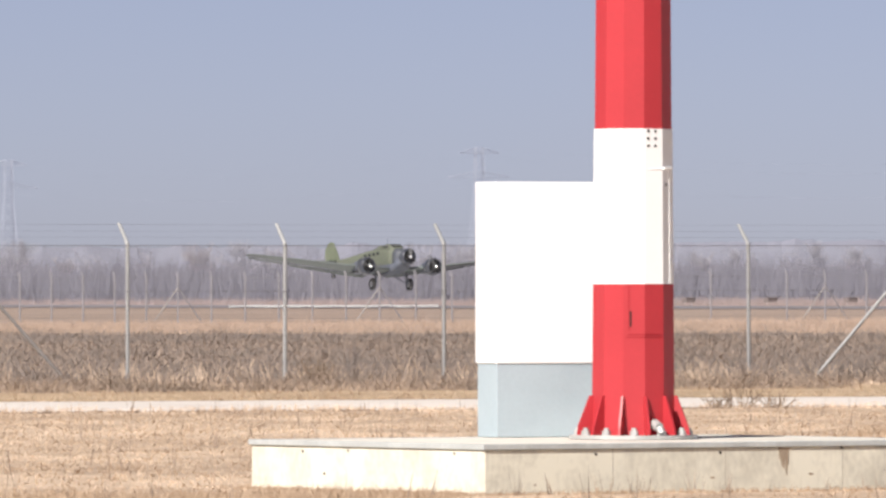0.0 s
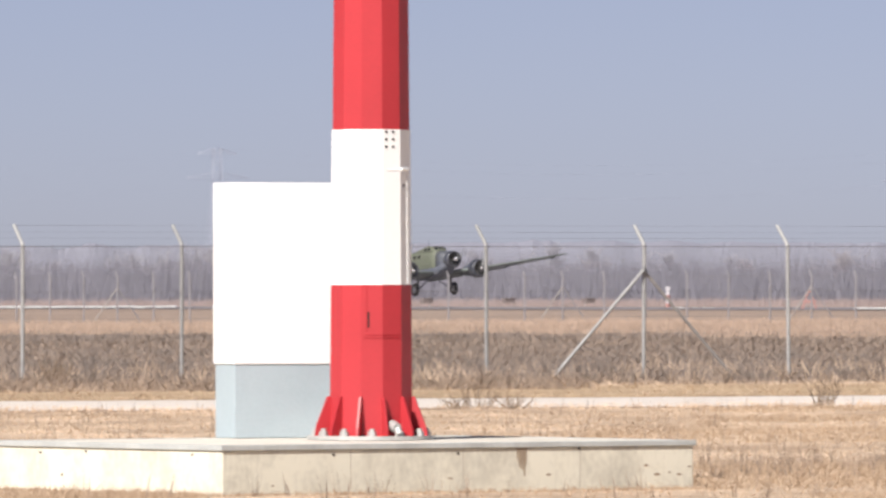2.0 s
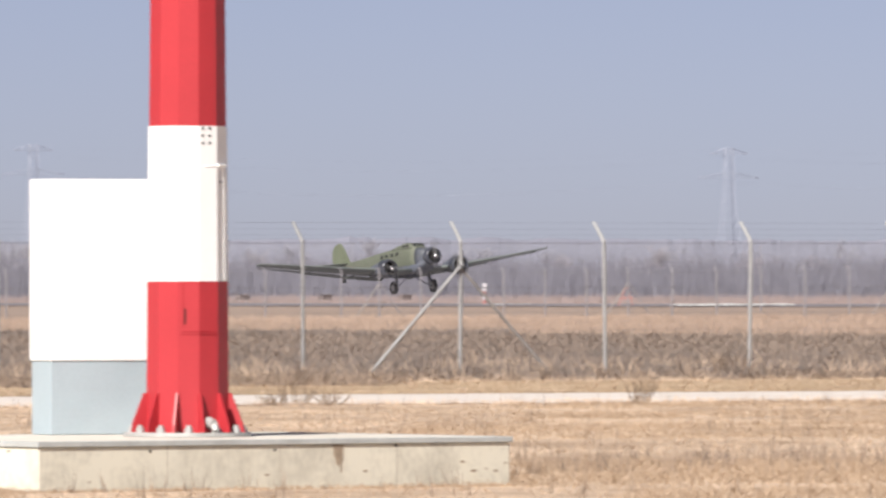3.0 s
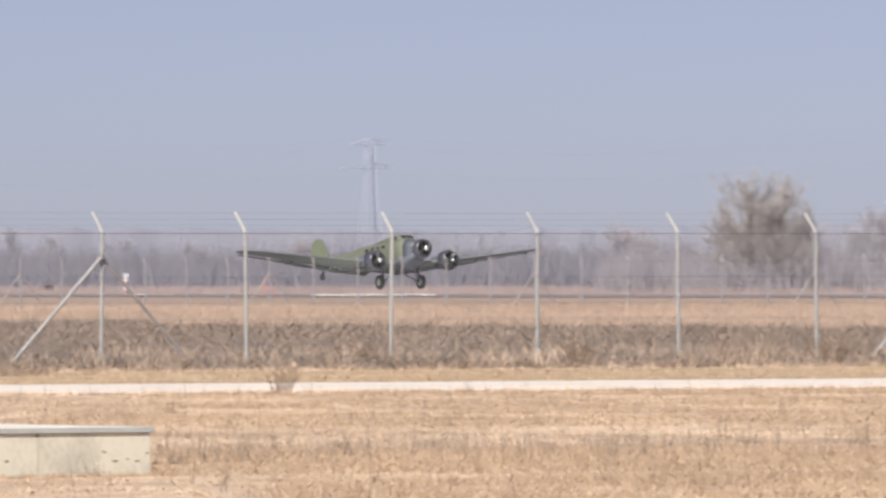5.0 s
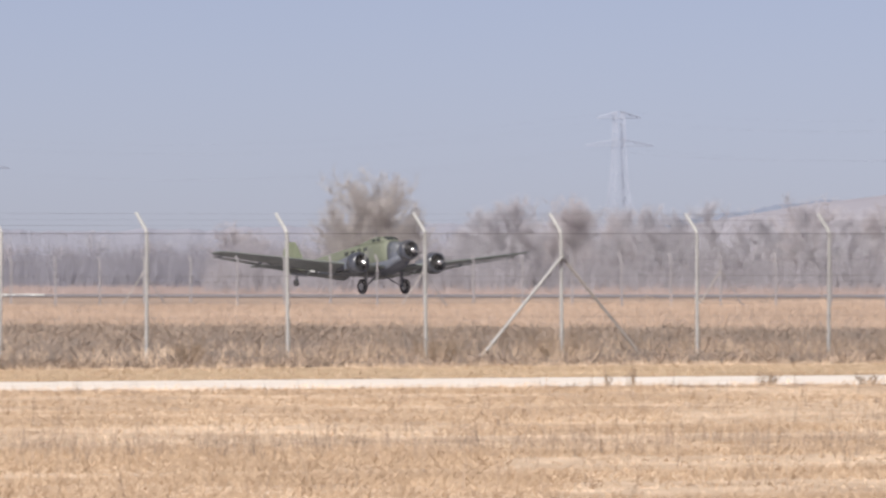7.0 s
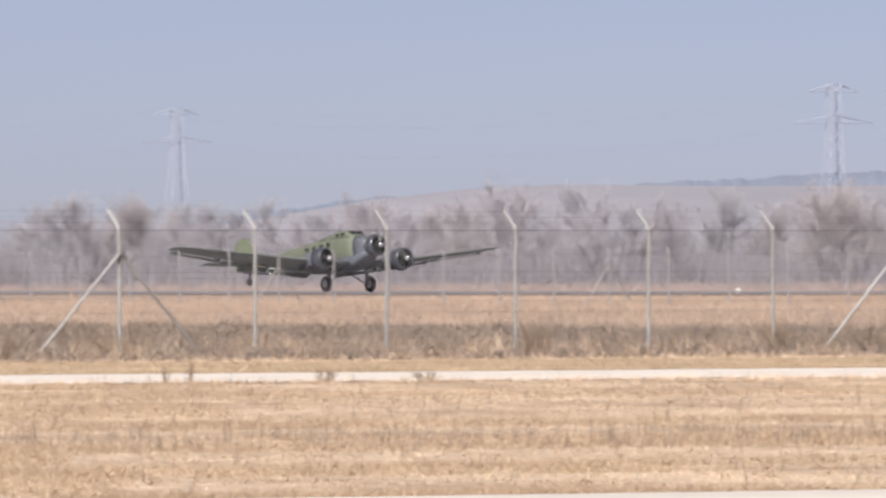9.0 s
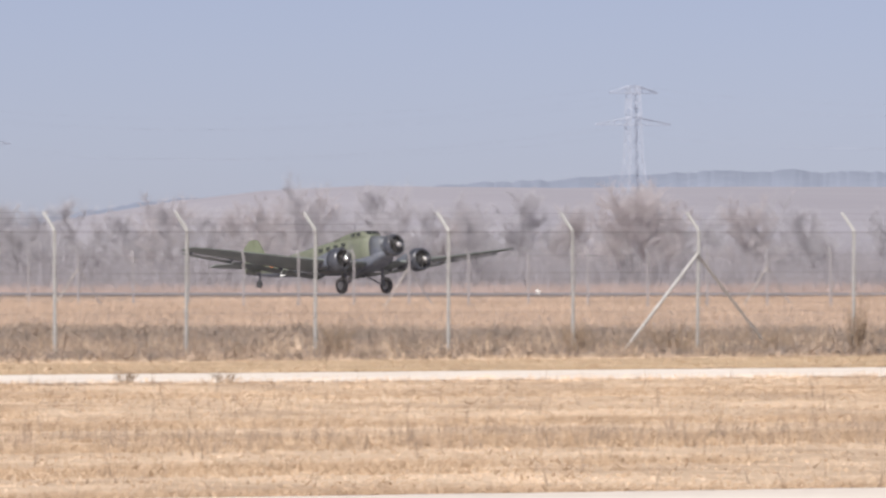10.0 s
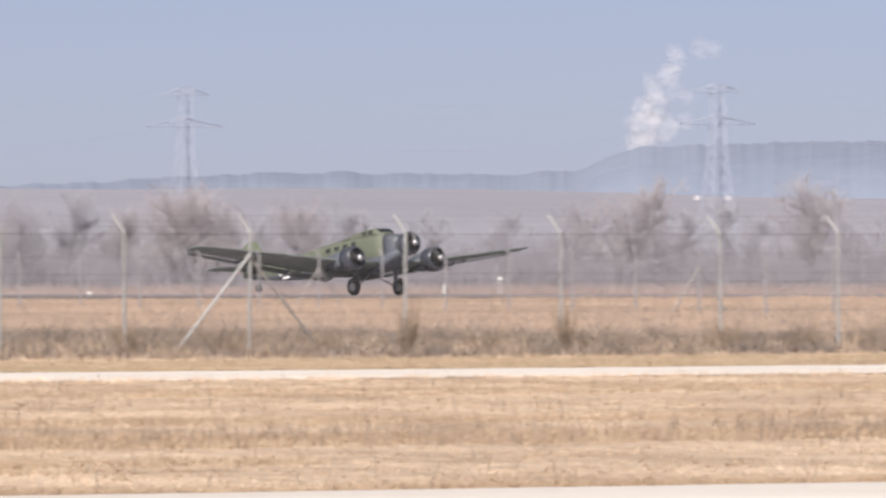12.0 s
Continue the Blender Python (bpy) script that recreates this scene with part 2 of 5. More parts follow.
M_STEAM = vapour("steam", 0.17)
M_STEAMTHIN = vapour("thin_steam", 0.09)
M_HUT = mat("pale_hut_paint", (0.56, 0.54, 0.56), (0.50, 0.48, 0.50), 0.8, scale=2, fine=10, bump=0)
# distant hill field: haze mixed into the colour as pale mauve
M_HILLHAZE = mat("hazed_hill_field", (0.358, 0.347, 0.394), (0.305, 0.296, 0.338), 0.95, scale=0.006, fine=0.05, bump=0, spec=0.05)
# cable colour carries the same painted haze as the pylons
M_CABLE = mat("hazed_cable", (0.32, 0.34, 0.41), (0.28, 0.30, 0.36), 0.7, bump=0)
M_WEEDDARK = mat("dark_weed", (0.35, 0.275, 0.22), (0.13, 0.106, 0.093), 0.95, scale=0.5, fine=3.0, bump=0, island=0.35, spec=0.1)
M_CLUMP = mat("clump_stems", (0.28, 0.23, 0.20), (0.14, 0.12, 0.11), 0.95, scale=0.4, fine=2.0, bump=0, island=0.5, spec=0.1)
M_SPINNER = mat("polished_metal", (0.85, 0.85, 0.84), (0.75, 0.75, 0.74), 0.2, metal=0.95, scale=3, fine=20, bump=0)
M_TAILLIGHT = mat("red_lamp_glass", (0.75, 0.10, 0.06), (0.65, 0.08, 0.05), 0.3, bump=0)
M_TAILLIGHT.node_tree.nodes["Principled BSDF"].inputs["Emission Color"].default_value = (1.0, 0.25, 0.15, 1)
M_TAILLIGHT.node_tree.nodes["Principled BSDF"].inputs["Emission Strength"].default_value = 0.6
M_ORANGE = mat("orange_paint", (0.70, 0.25, 0.08), (0.6, 0.2, 0.07), 0.6, bump=0)


# ---- mesh helpers ----
def arrays(name, verts, faces, material, smooth=False):
    """A mesh from generated vertex and triangle arrays."""
    me = bpy.data.meshes.new(name)
    v = np.asarray(verts, dtype=np.float32)
    f = np.asarray(faces, dtype=np.int32)
    k = f.shape[1]
    me.vertices.add(len(v))
    me.vertices.foreach_set("co", v.ravel())
    me.loops.add(f.size)
    me.loops.foreach_set("vertex_index", f.ravel())
    me.polygons.add(len(f))
    me.polygons.foreach_set("loop_start", np.arange(0, f.size, k, dtype=np.int32))
    me.polygons.foreach_set("loop_total", np.full(len(f), k, dtype=np.int32))
    me.update(calc_edges=True)
    me.validate()
    me.materials.append(material)
    if smooth:
        me.polygons.foreach_set("use_smooth", np.ones(len(f), dtype=bool))
    return me


def finish(name, bm, material, smooth=False):
    me = bpy.data.meshes.new(name)
    bm.normal_update()
    bm.to_mesh(me)
    bm.free()
    me.materials.append(material)
    if smooth:
        for p in me.polygons:
            p.use_smooth = True
    return me


def part(name, bm, material, parent, label="", smooth=False):
    """Links a bmesh as one mesh object under a thing or a part."""
    ob = new(name, finish(name, bm, material, smooth))
    ob.parent = parent
    if label:
        ob["label"] = label
    return ob


def thing(name, m, label, category, group="", kind=""):
    ob = new(name)
    ob.matrix_world = m
    return tagged(ob, label, category, group, kind)


def box(bm, x0, x1, y0, y1, z0, z1, bevel=0.0):
    vs = bmesh.ops.create_cube(bm, size=1.0)["verts"]
    for v in vs:
        v.co = Vector(((x0 + x1) / 2 + v.co.x * (x1 - x0), (y0 + y1) / 2 + v.co.y * (y1 - y0), (z0 + z1) / 2 + v.co.z * (z1 - z0)))
    if bevel:
        es = list({e for v in vs for e in v.link_edges})
        bmesh.ops.bevel(bm, geom=es, offset=bevel, segments=2, affect="EDGES", profile=0.5)
    return vs


def tube(bm, a, b, r0, r1=None, n=10, cap=True):
    """A tapered round bar from a to b."""
    a, b = Vector(a), Vector(b)
    r1 = r0 if r1 is None else r1
    q = (b - a).to_track_quat("Z", "Y")
    rings = []
    for c, r in ((a, r0), (b, r1)):
        rings.append([bm.verts.new(c + q @ Vector((r * math.cos(2 * math.pi * i / n), r * math.sin(2 * math.pi * i / n), 0))) for i in range(n)])
    for i in range(n):
        bm.faces.new((rings[0][i], rings[0][(i + 1) % n], rings[1][(i + 1) % n], rings[1][i]))
    if cap:
        bm.faces.new(rings[0][::-1])
        bm.faces.new(rings[1])


def loft(bm, rings, close=True):
    """Skins a list of rings of points."""
    vr = [[bm.verts.new(p) for p in ring] for ring in rings]
    n = len(vr[0])
    for a, b in zip(vr, vr[1:]):
        for i in range(n):
            bm.faces.new((a[i], a[(i + 1) % n], b[(i + 1) % n], b[i]))
    if close:
        bm.faces.new(vr[0][::-1])
        bm.faces.new(vr[-1])
    return vr


# ---- ground ----
def build_ground():
    """One sheet to the horizon on a fan of bearings and distances."""
    bear = list(np.linspace(-math.pi, -0.2, 16)[:-1]) + list(np.linspace(-0.2, 0.45, 66)) + list(np.linspace(0.45, math.pi, 16)[1:])
    dist = [0.0] + list(np.geomspace(2.0, 4900.0, 90))
    verts, faces = [], []
    for d in dist:
        for a in bear:
            x, y = d * math.sin(a), d * math.cos(a)
            verts.append((x, y, ground_z(x, y)))
    n = len(bear)
    for j in range(len(dist) - 1):
        for i in range(n - 1):
            faces.append((j * n + i, j * n + i + 1, (j + 1) * n + i + 1, (j + 1) * n + i))
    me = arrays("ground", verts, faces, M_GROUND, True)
    me.materials.append(M_HILLHAZE)
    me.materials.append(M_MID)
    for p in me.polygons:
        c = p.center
        # beyond 1150 m the ground takes the haze-tinted hill colour
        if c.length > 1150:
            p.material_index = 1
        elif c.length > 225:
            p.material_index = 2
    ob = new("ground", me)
    tagged(ob, "flat airfield ground of dry tan winter grass", "ground", kind="structure")


def strip(name, p0, p1, u0, u1, material, label, lift=0.02, steps=60, wob=0.0, far=None, kind="structure"):
    """A band of ground between two parallel lines."""
    verts, faces = [], []
    rnd = random.Random(name)
    for i in range(steps + 1):
        u = u0 + (u1 - u0) * i / steps
        pf = p1 if far is None else far(u)
        edge0, edge1 = p0 + rnd.uniform(-wob, wob), pf + rnd.uniform(-wob, wob)
        for j in range(7):
            p = (edge0 - 0.2, edge0, p0 + (pf - p0) * 0.25, p0 + (pf - p0) * 0.5, p0 + (pf - p0) * 0.75, edge1, edge1 + 0.2)[j]
            v = lined(u, p)
            v.z += -0.03 if j in (0, 6) else lift
            verts.append(v)
    for i in range(steps):
        for j in range(6):
            a = i * 7 + j
            faces.append((a, a + 7, a + 8, a + 1))
    ob = new(name, arrays(name, verts, faces, material, True))
    tagged(ob, label, name.split("_")[-1], kind=kind)
    return ob


def field_far(u):
    return 335 - 0.031 * max(u, -400)


build_ground()
strip("perimeter_road", 123.0, 132.0, -900, 6600, M_ROAD, "pale concrete perimeter road along the airfield fence", 0.03, wob=0.25, steps=240)
strip("service_road", 48.0, 59.8, 2400, 6600, M_ROAD, "pale concrete service road beside dry grass", 0.03, wob=0.06, steps=160)
strip("mown_verge", 132.2, 150.0, -900, 6600, M_VERGE, "mown ochre grass verge before the fence", 0.02, wob=0.3, steps=240)
strip("weedy_field", 150.0, 300.0, -900, 6600, M_FIELD, "dark brown field of dead weeds behind the fence", 0.02, far=field_far, steps=200, wob=1.0)

# ---- runway ----
RUN0 = Vector((-5.0, 940.0, 0.0))
RUN = Vector((0.45399, -0.89101, 0.0))
SIDE = Vector((0.89101, 0.45399, 0.0))


def on_runway(q, s, lift=0.0):
    v = RUN0 + RUN * q + SIDE * s
    v.z = ground_z(v.x, v.y) + lift
    return v


def runway_patch(name, q0, q1, s0, s1, lift, material, label, steps, kind="structure"):
    verts, faces = [], []
    for i in range(steps + 1):
        for j in range(5):
            verts.append(on_runway(q0 + (q1 - q0) * i / steps, s0 + (s1 - s0) * j / 4, lift))
    for i in range(steps):
        for j in range(4):
            a = i * 5 + j
            faces.append((a, a + 1, a + 6, a + 5))
    ob = new(name, arrays(name, verts, faces, material))
    return tagged(ob, label, name.replace("_", " "), kind=kind)


runway_patch("runway", -500, 620, -36, 36, 0.05, M_RUNWAY, "dark asphalt runway across the airfield", 60)


def apron(u0, u1, d0, d1):
    """A pale concrete patch at the runway edge."""
    verts, faces = [], []
    rnd = random.Random(u0)
    for i in range(25):
        u = u0 + (u1 - u0) * i / 24
        for d in (d0 + rnd.uniform(0, 60), (d0 + d1) / 2, d1 - rnd.uniform(0, 45)):
            v = at(u, d)
            v.z += 0.08
            verts.append(v)
    for i in range(24):
        for j in range(2):
            k = i * 3 + j
            faces.append((k, k + 3, k + 4, k + 1))
    tagged(new("runway_marking", arrays("runway_marking", verts, faces, M_MARK)), "worn white painted marking on the runway", "runway marking", kind="structure")


apron(405, 775, 880, 1050)
apron(1974, 2194, 745, 880)
apron(1640, 1730, 815, 880)

# frame of the concrete slab: near corner and its two edges
CORNER = at(857, 78.4)
EX = Vector((0.8229, 0.5682, 0))
EY = Vector((-0.5682, 0.8229, 0))
SLAB_M = Matrix((( EX.x, EY.x, 0, CORNER.x), (EX.y, EY.y, 0, CORNER.y), (0, 0, 1, 0), (0, 0, 0, 1)))
SLAB_TOP = 0.41

# ---- dry plants ----
def blades(name, spots, heights, per, spread, width, material, label, seed, category="grass", droop=0.6):
    """Tufts of thin pointed blades: spots is an array of feet."""
    rg = np.random.RandomState(seed)
    n = len(spots)
    base = np.repeat(spots, per, axis=0)
    k = len(base)
    hh = np.repeat(heights, per) * rg.uniform(0.5, 1.15, k)
    a = rg.uniform(0, 2 * np.pi, k)
    off = rg.uniform(0, 1, k) ** 0.5 * spread
    foot = base.copy()
    foot[:, 0] += np.cos(a) * off
    foot[:, 1] += np.sin(a) * off
    b = rg.uniform(0, np.pi, k)
    w = width * rg.uniform(0.6, 1.4, k) * 0.5
    side = np.stack([np.cos(b) * w, np.sin(b) * w * 0.4, np.zeros(k)], 1)
    tip = foot.copy()
    c = rg.uniform(0, 2 * np.pi, k)
    lean = hh * rg.uniform(0.1, droop, k)
    tip[:, 0] += np.cos(c) * lean
    tip[:, 1] += np.sin(c) * lean
    tip[:, 2] += hh
    v = np.stack([foot - side, foot + side, tip], 1).reshape(-1, 3)
    f = np.arange(3 * k, dtype=np.int32).reshape(-1, 3)
    ob = new(name, arrays(name, v, f, material))
    return tagged(ob, label, category, kind="stuff")


def scatter(n, p0, p1, u0, u1, seed, clump=0.0, cell=3.0):
    """Feet between two parallel lines, even over the ground, thinned in patches."""
    rg = np.random.RandomState(seed)
    out = []
    while len(out) < n:
        u = rg.uniform(u0, u1)
        p = math.sqrt(rg.uniform(p0 * p0, (p1(u) if callable(p1) else p1) ** 2))
        v = lined(u, p)
        if clump and noise.noise(Vector(((v.x * math.cos(NORMAL) - v.y * math.sin(NORMAL)) / (cell * 3), p / cell, seed))) < rg.uniform(-1, 1) * (1 - clump) - 0.25 + 0.5 * clump - 0.25:
            continue
        out.append((v.x, v.y, v.z))
    return np.array(out)


def tuftiness(spots, cell):
    """How high the plants stand: tall in ragged clumps, low between them."""
    k = [noise.noise(Vector((v[0] / cell, v[1] / (cell * 2.5), 2.0))) + 0.6 * noise.noise(Vector((v[0] / (cell * 0.4), v[1] / cell, 7.0))) for v in spots]
    return np.clip(0.75 + 1.5 * np.array(k), 0.12, 2.3)


def plant_all():
    rg = np.random.RandomState(3)
    s = scatter(28000, 59.9, 122.7, -300, 5900, 21)
    blades("dry_grass", s, rg.uniform(0.010, 0.032, len(s)), 6, 0.2, 0.014, M_STRAW, "short matted straw-coloured dry grass", 1, droop=3.0)
    s = scatter(9500, 60.2, 122.0, -300, 5900, 22, 0.6, 2.6)
    blades("brown_grass", s, rg.uniform(0.015, 0.07, len(s)), 5, 0.2, 0.016, M_BROWNGRASS, "darker brown tufts in the dry grass", 2, droop=2.0)
    s = np.array([tuple(SLAB_M @ Vector((x, -rg.uniform(0.03, 0.25), 0))) for x in rg.uniform(-0.2, 5.2, 420)] + [tuple(SLAB_M @ Vector((-rg.uniform(0.03, 0.25), y, 0))) for y in rg.uniform(-0.1, 3.4, 260)])
    blades("slab_edge_grass", s, rg.uniform(0.015, 0.055, len(s)), 5, 0.06, 0.012, M_BROWNGRASS, "short brown grass against the concrete slab", 14, droop=0.9)
    s = np.array([tuple(SLAB_M @ Vector((x, -rg.uniform(0.05, 0.4), 0))) for x in rg.uniform(0.1, 4.9, 24)])
    blades("slab_weeds", s, rg.uniform(0.08, 0.26, len(s)), 4, 0.04, 0.008, M_WEED, "thin dead weeds in front of the slab", 15, droop=0.6)
    s = scatter(900, 60.2, 122.0, -300, 5900, 23)
    blades("dead_stalks", s, rg.uniform(0.18, 0.38, len(s)), 3, 0.08, 0.010, M_WEED, "thin dead upright weed stalks", 3, droop=0.4)
    s = scatter(1500, 121.6, 123.5, -300, 5900, 24)
    blades("road_edge_grass", s, rg.uniform(0.03, 0.13, len(s)), 6, 0.25, 0.018, M_STRAW, "uneven straw grass at the road edge", 4, droop=0.9)
    s = scatter(9000, 131.8, 150.5, -300, 5900, 25)
    blades("verge_grass", s, rg.uniform(0.02, 0.06, len(s)), 5, 0.2, 0.02, M_STRAW, "short ochre verge grass before the fence", 5, droop=2.5)
    s = scatter(21000, 149.0, lambda u: 178.0, -300, 5900, 26, 0.55, 1.6)
    blades("dead_weeds", s, rg.uniform(0.05, 0.25, len(s)) * tuftiness(s, 0.55), 7, 0.24, 0.024, M_WEED, "tangled dark brown dead weeds along the fence", 6, droop=2.2)
    s = scatter(3200, 143.5, 150.0, -300, 1500, 36, 0.4, 1.2)
    blades("weed_fringe", s, rg.uniform(0.05, 0.26, len(s)) * tuftiness(s, 0.6), 6, 0.22, 0.022, M_WEED, "dead brown weeds spreading into the verge", 22, droop=1.8)
    s = scatter(1500, 147.5, 152.0, -300, 5900, 33, 0.4, 1.5)
    blades("pale_fringe", s, rg.uniform(0.04, 0.15, len(s)), 6, 0.2, 0.02, M_STRAW, "pale straw fringe in front of the dead weeds", 18, droop=1.5)
    s = scatter(2600, 132.5, 148.5, -300, 5900, 34, 0.6, 2.0)
    blades("verge_tufts", s, rg.uniform(0.03, 0.12, len(s)), 6, 0.2, 0.02, M_BROWNGRASS, "brown tufts in the ochre verge", 19, droop=2.0)
    s = []
    for c in scatter(560, 151.5, 190.0, -300, 5900, 35):
        r = rg.uniform(0.15, 0.75)
        for q in rg.normal(0, 0.5, (36, 2)):
            s.append((c[0] + q[0] * r, c[1] + q[1] * r, c[2], r * math.exp(-1.2 * (q[0] ** 2 + q[1] ** 2)) * rg.uniform(0.4, 1.0)))
    s = np.array(s)
    blades("weed_clumps", s[:, :3], s[:, 3], 6, 0.1, 0.018, M_CLUMP, "dark rounded clumps of dead weeds by the fence", 20, droop=1.6)
    s = scatter(44000, 165.0, field_far, -300, 5900, 27, 0.25, 6.0)
    blades("field_weeds", s, rg.uniform(0.05, 0.26, len(s)) * tuftiness(s, 1.0), 6, 0.45, 0.045, M_WEEDDARK, "dark brown dead weeds over the field", 7, droop=2.2)
    for n, (pa, pb, ua, ub, num) in enumerate(((76.5, 82.0, 1700, 5900, 4600), (87.0, 91.5, 2900, 5900, 1900), (106.0, 113.0, 1700, 5900, 2400), (67.0, 71.0, 2400, 4600, 1300), (60.0, 61.3, 3000, 5900, 1600), (69.0, 73.5, -300, 800, 1200), (61.0, 70.0, 1900, 3100, 1500), (116.5, 121.5, 1700, 3300, 900), (94.0, 104.0, 1500, 3300, 1700), (72.0, 76.5, 1500, 3000, 1300))):
        s = scatter(num, pa, pb, ua, ub, 60 + n, 0.55, 2.2)
        blades("brown_swath", s, rg.uniform(0.02, 0.10, len(s)), 8, 0.18, 0.011, M_BROWNGRASS, "low brown swath of grass left by mowing", 70 + n, droop=1.8)
    s = scatter(900, 76.0, 84.0, 1700, 5900, 31, 0.3, 2.0)
    blades("brown_stalks", s, rg.uniform(0.12, 0.30, len(s)), 5, 0.10, 0.010, M_WEED, "clumps of upright brown dead stalks in the grass", 16, droop=0.5)
    s = scatter(2200, 153.5, 170.0, 2700, 5900, 32, 0.5, 3.0)
    blades("rust_weeds", s, rg.uniform(0.2, 0.6, len(s)) * tuftiness(s, 0.9), 6, 0.2, 0.014, M_SHRUB, "tall reddish brown dead weeds along the fence", 17, droop=0.5)
    s = scatter(1500, 154.0, lambda u: 172.0, -300, 5900, 28, 0.25, 4.0)
    blades("tan_weeds", s, rg.uniform(0.15, 0.45, len(s)), 6, 0.2, 0.022, M_STRAW, "pale straw clumps among the dead weeds", 8, droop=0.8)
    s = np.array([tuple(lined(u, p)) for u, p in zip(rg.uniform(-300, 5900, 22000), np.sqrt(rg.uniform(200.0 ** 2, 430.0 ** 2, 22000))) if p > field_far(u)])
    blades("tall_grass", s, rg.uniform(0.10, 0.38, len(s)), 7, 0.5, 0.03, M_MIDGRASS, "tall pale dry grass beyond the field", 9, droop=0.6)
    for n, (pa, pb, ua, ub, num, ha, hb) in enumerate(((274.0, 296.0, -300, 1700, 5200, 0.10, 0.30), (222.0, 234.0, -300, 1900, 2600, 0.06, 0.20), (155.0, 165.0, -300, 2600, 4200, 0.05, 0.24), (152.0, 160.0, 2600, 5900, 3800, 0.05, 0.22))):
        s = scatter(num, pa, pb, ua, ub, 80 + n, 0.5, 2.4)
        blades("furrow_weeds", s, rg.uniform(ha, hb, len(s)) * tuftiness(s, 0.8), 6, 0.3, 0.03, M_CLUMP, "dark line of dead weeds along a furrow", 90 + n, droop=1.2)
    for n, (pa, pb, num, ha, hb) in enumerate(((132.0, 133.2, 2600, 0.02, 0.07), (121.7, 122.8, 2200, 0.02, 0.07), (59.9, 60.6, 1800, 0.01, 0.035))):
        s = scatter(num, pa, pb, -300 if n < 2 else 2400, 5900, 84 + n, 0.4, 2.0)
        blades("road_edge_weeds", s, rg.uniform(ha, hb, len(s)), 6, 0.16, 0.014, M_WEED, "low dark weeds along the edge of the road", 95 + n, droop=1.4)
    s = scatter(5200, 150.5, 186.0, 2500, 5900, 37, 0.5, 2.0)
    blades("straw_weeds", s, rg.uniform(0.08, 0.30, len(s)) * tuftiness(s, 0.7), 6, 0.25, 0.02, M_MIDGRASS, "tan straw mixed into the dead weeds", 23, droop=1.4)
    s = scatter(500, 300.0, lambda u: 400.0, -300, 5900, 29)
    blades("reed_stalks", s, rg.uniform(0.3, 0.9, len(s)), 4, 0.5, 0.03, M_MIDGRASS, "tall thin dry stalks beyond the field", 10, droop=0.35)


SHRUBS = [(1310, 122.8, 0.42, 0.55), (1370, 122.2, 0.25, 0.4), (1919, 122.5, 0.52, 0.42), (1270, 122.4, 0.2, 0.3), (3475, 122.6, 0.26, 0.25), (3650, 122.2, 0.18, 0.3), (3190, 122.4, 0.3, 0.12),
          (3235, 122.4, 0.34, 0.12), (560, 153.6, 0.5, 0.4), (1050, 153.8, 0.45, 0.6), (2080, 154.0, 0.5, 0.6), (2450, 154, 0.55, 0.5), (2900, 154, 0.6, 0.7), (3110, 156, 0.7, 0.9),
          (4270, 155, 0.75, 0.5), (4440, 156, 0.7, 0.8), (4766, 156, 1.15, 0.32), (5045, 156, 1.1, 0.34), (4625, 154.5, 0.5, 0.5), (5330, 155.5, 0.7, 0.5), (3850, 155, 0.75, 0.5), (5120, 156, 0.5, 0.9), (5460, 156, 0.6, 0.7), (4900, 157, 0.55, 0.8)]


def build_shrubs():
    for i, (u, p, h, r) in enumerate(SHRUBS):
        rnd = random.Random(i + 40)
        bm = bmesh.new()
        for k in range((80 if r < 0.3 else 60) if r > 0.15 and p > 140 else (26 if r > 0.15 else 10)):
            a, d = rnd.uniform(0, 6.28), rnd.random() ** 0.7 * r * 0.35
            foot = Vector((math.cos(a) * d, math.sin(a) * d, -0.02))
            top = Vector((math.cos(a) * r * rnd.uniform(0.2, 1.0), math.sin(a) * r * rnd.uniform(0.2, 1.0), h * rnd.uniform(0.45, 1.1)))
            mid = foot.lerp(top, 0.5) + Vector((rnd.uniform(-0.05, 0.05), rnd.uniform(-0.05, 0.05), 0.03))
            tube(bm, foot, mid, 0.007, 0.005, n=3, cap=False)
            tube(bm, mid, top, 0.005, 0.002, n=3, cap=False)
            tw = mid + Vector((rnd.uniform(-0.2, 0.2) * r, rnd.uniform(-0.2, 0.2) * r, rnd.uniform(0.1, 0.3) * h))
            tube(bm, mid, tw, 0.004, 0.002, n=3, cap=False)
        ob = new("dead_shrub", finish("dead_shrub", bm, M_SHRUB))
        ob.matrix_world = Matrix.Translation(lined(u, p))
        tagged(ob, "bare brown dead shrub at the edge of the road" if p < 140 else "bare brown dead shrub by the fence", "shrub", "dead shrubs")


plant_all()
build_shrubs()

# ---- concrete slab, mast and cabinet ----

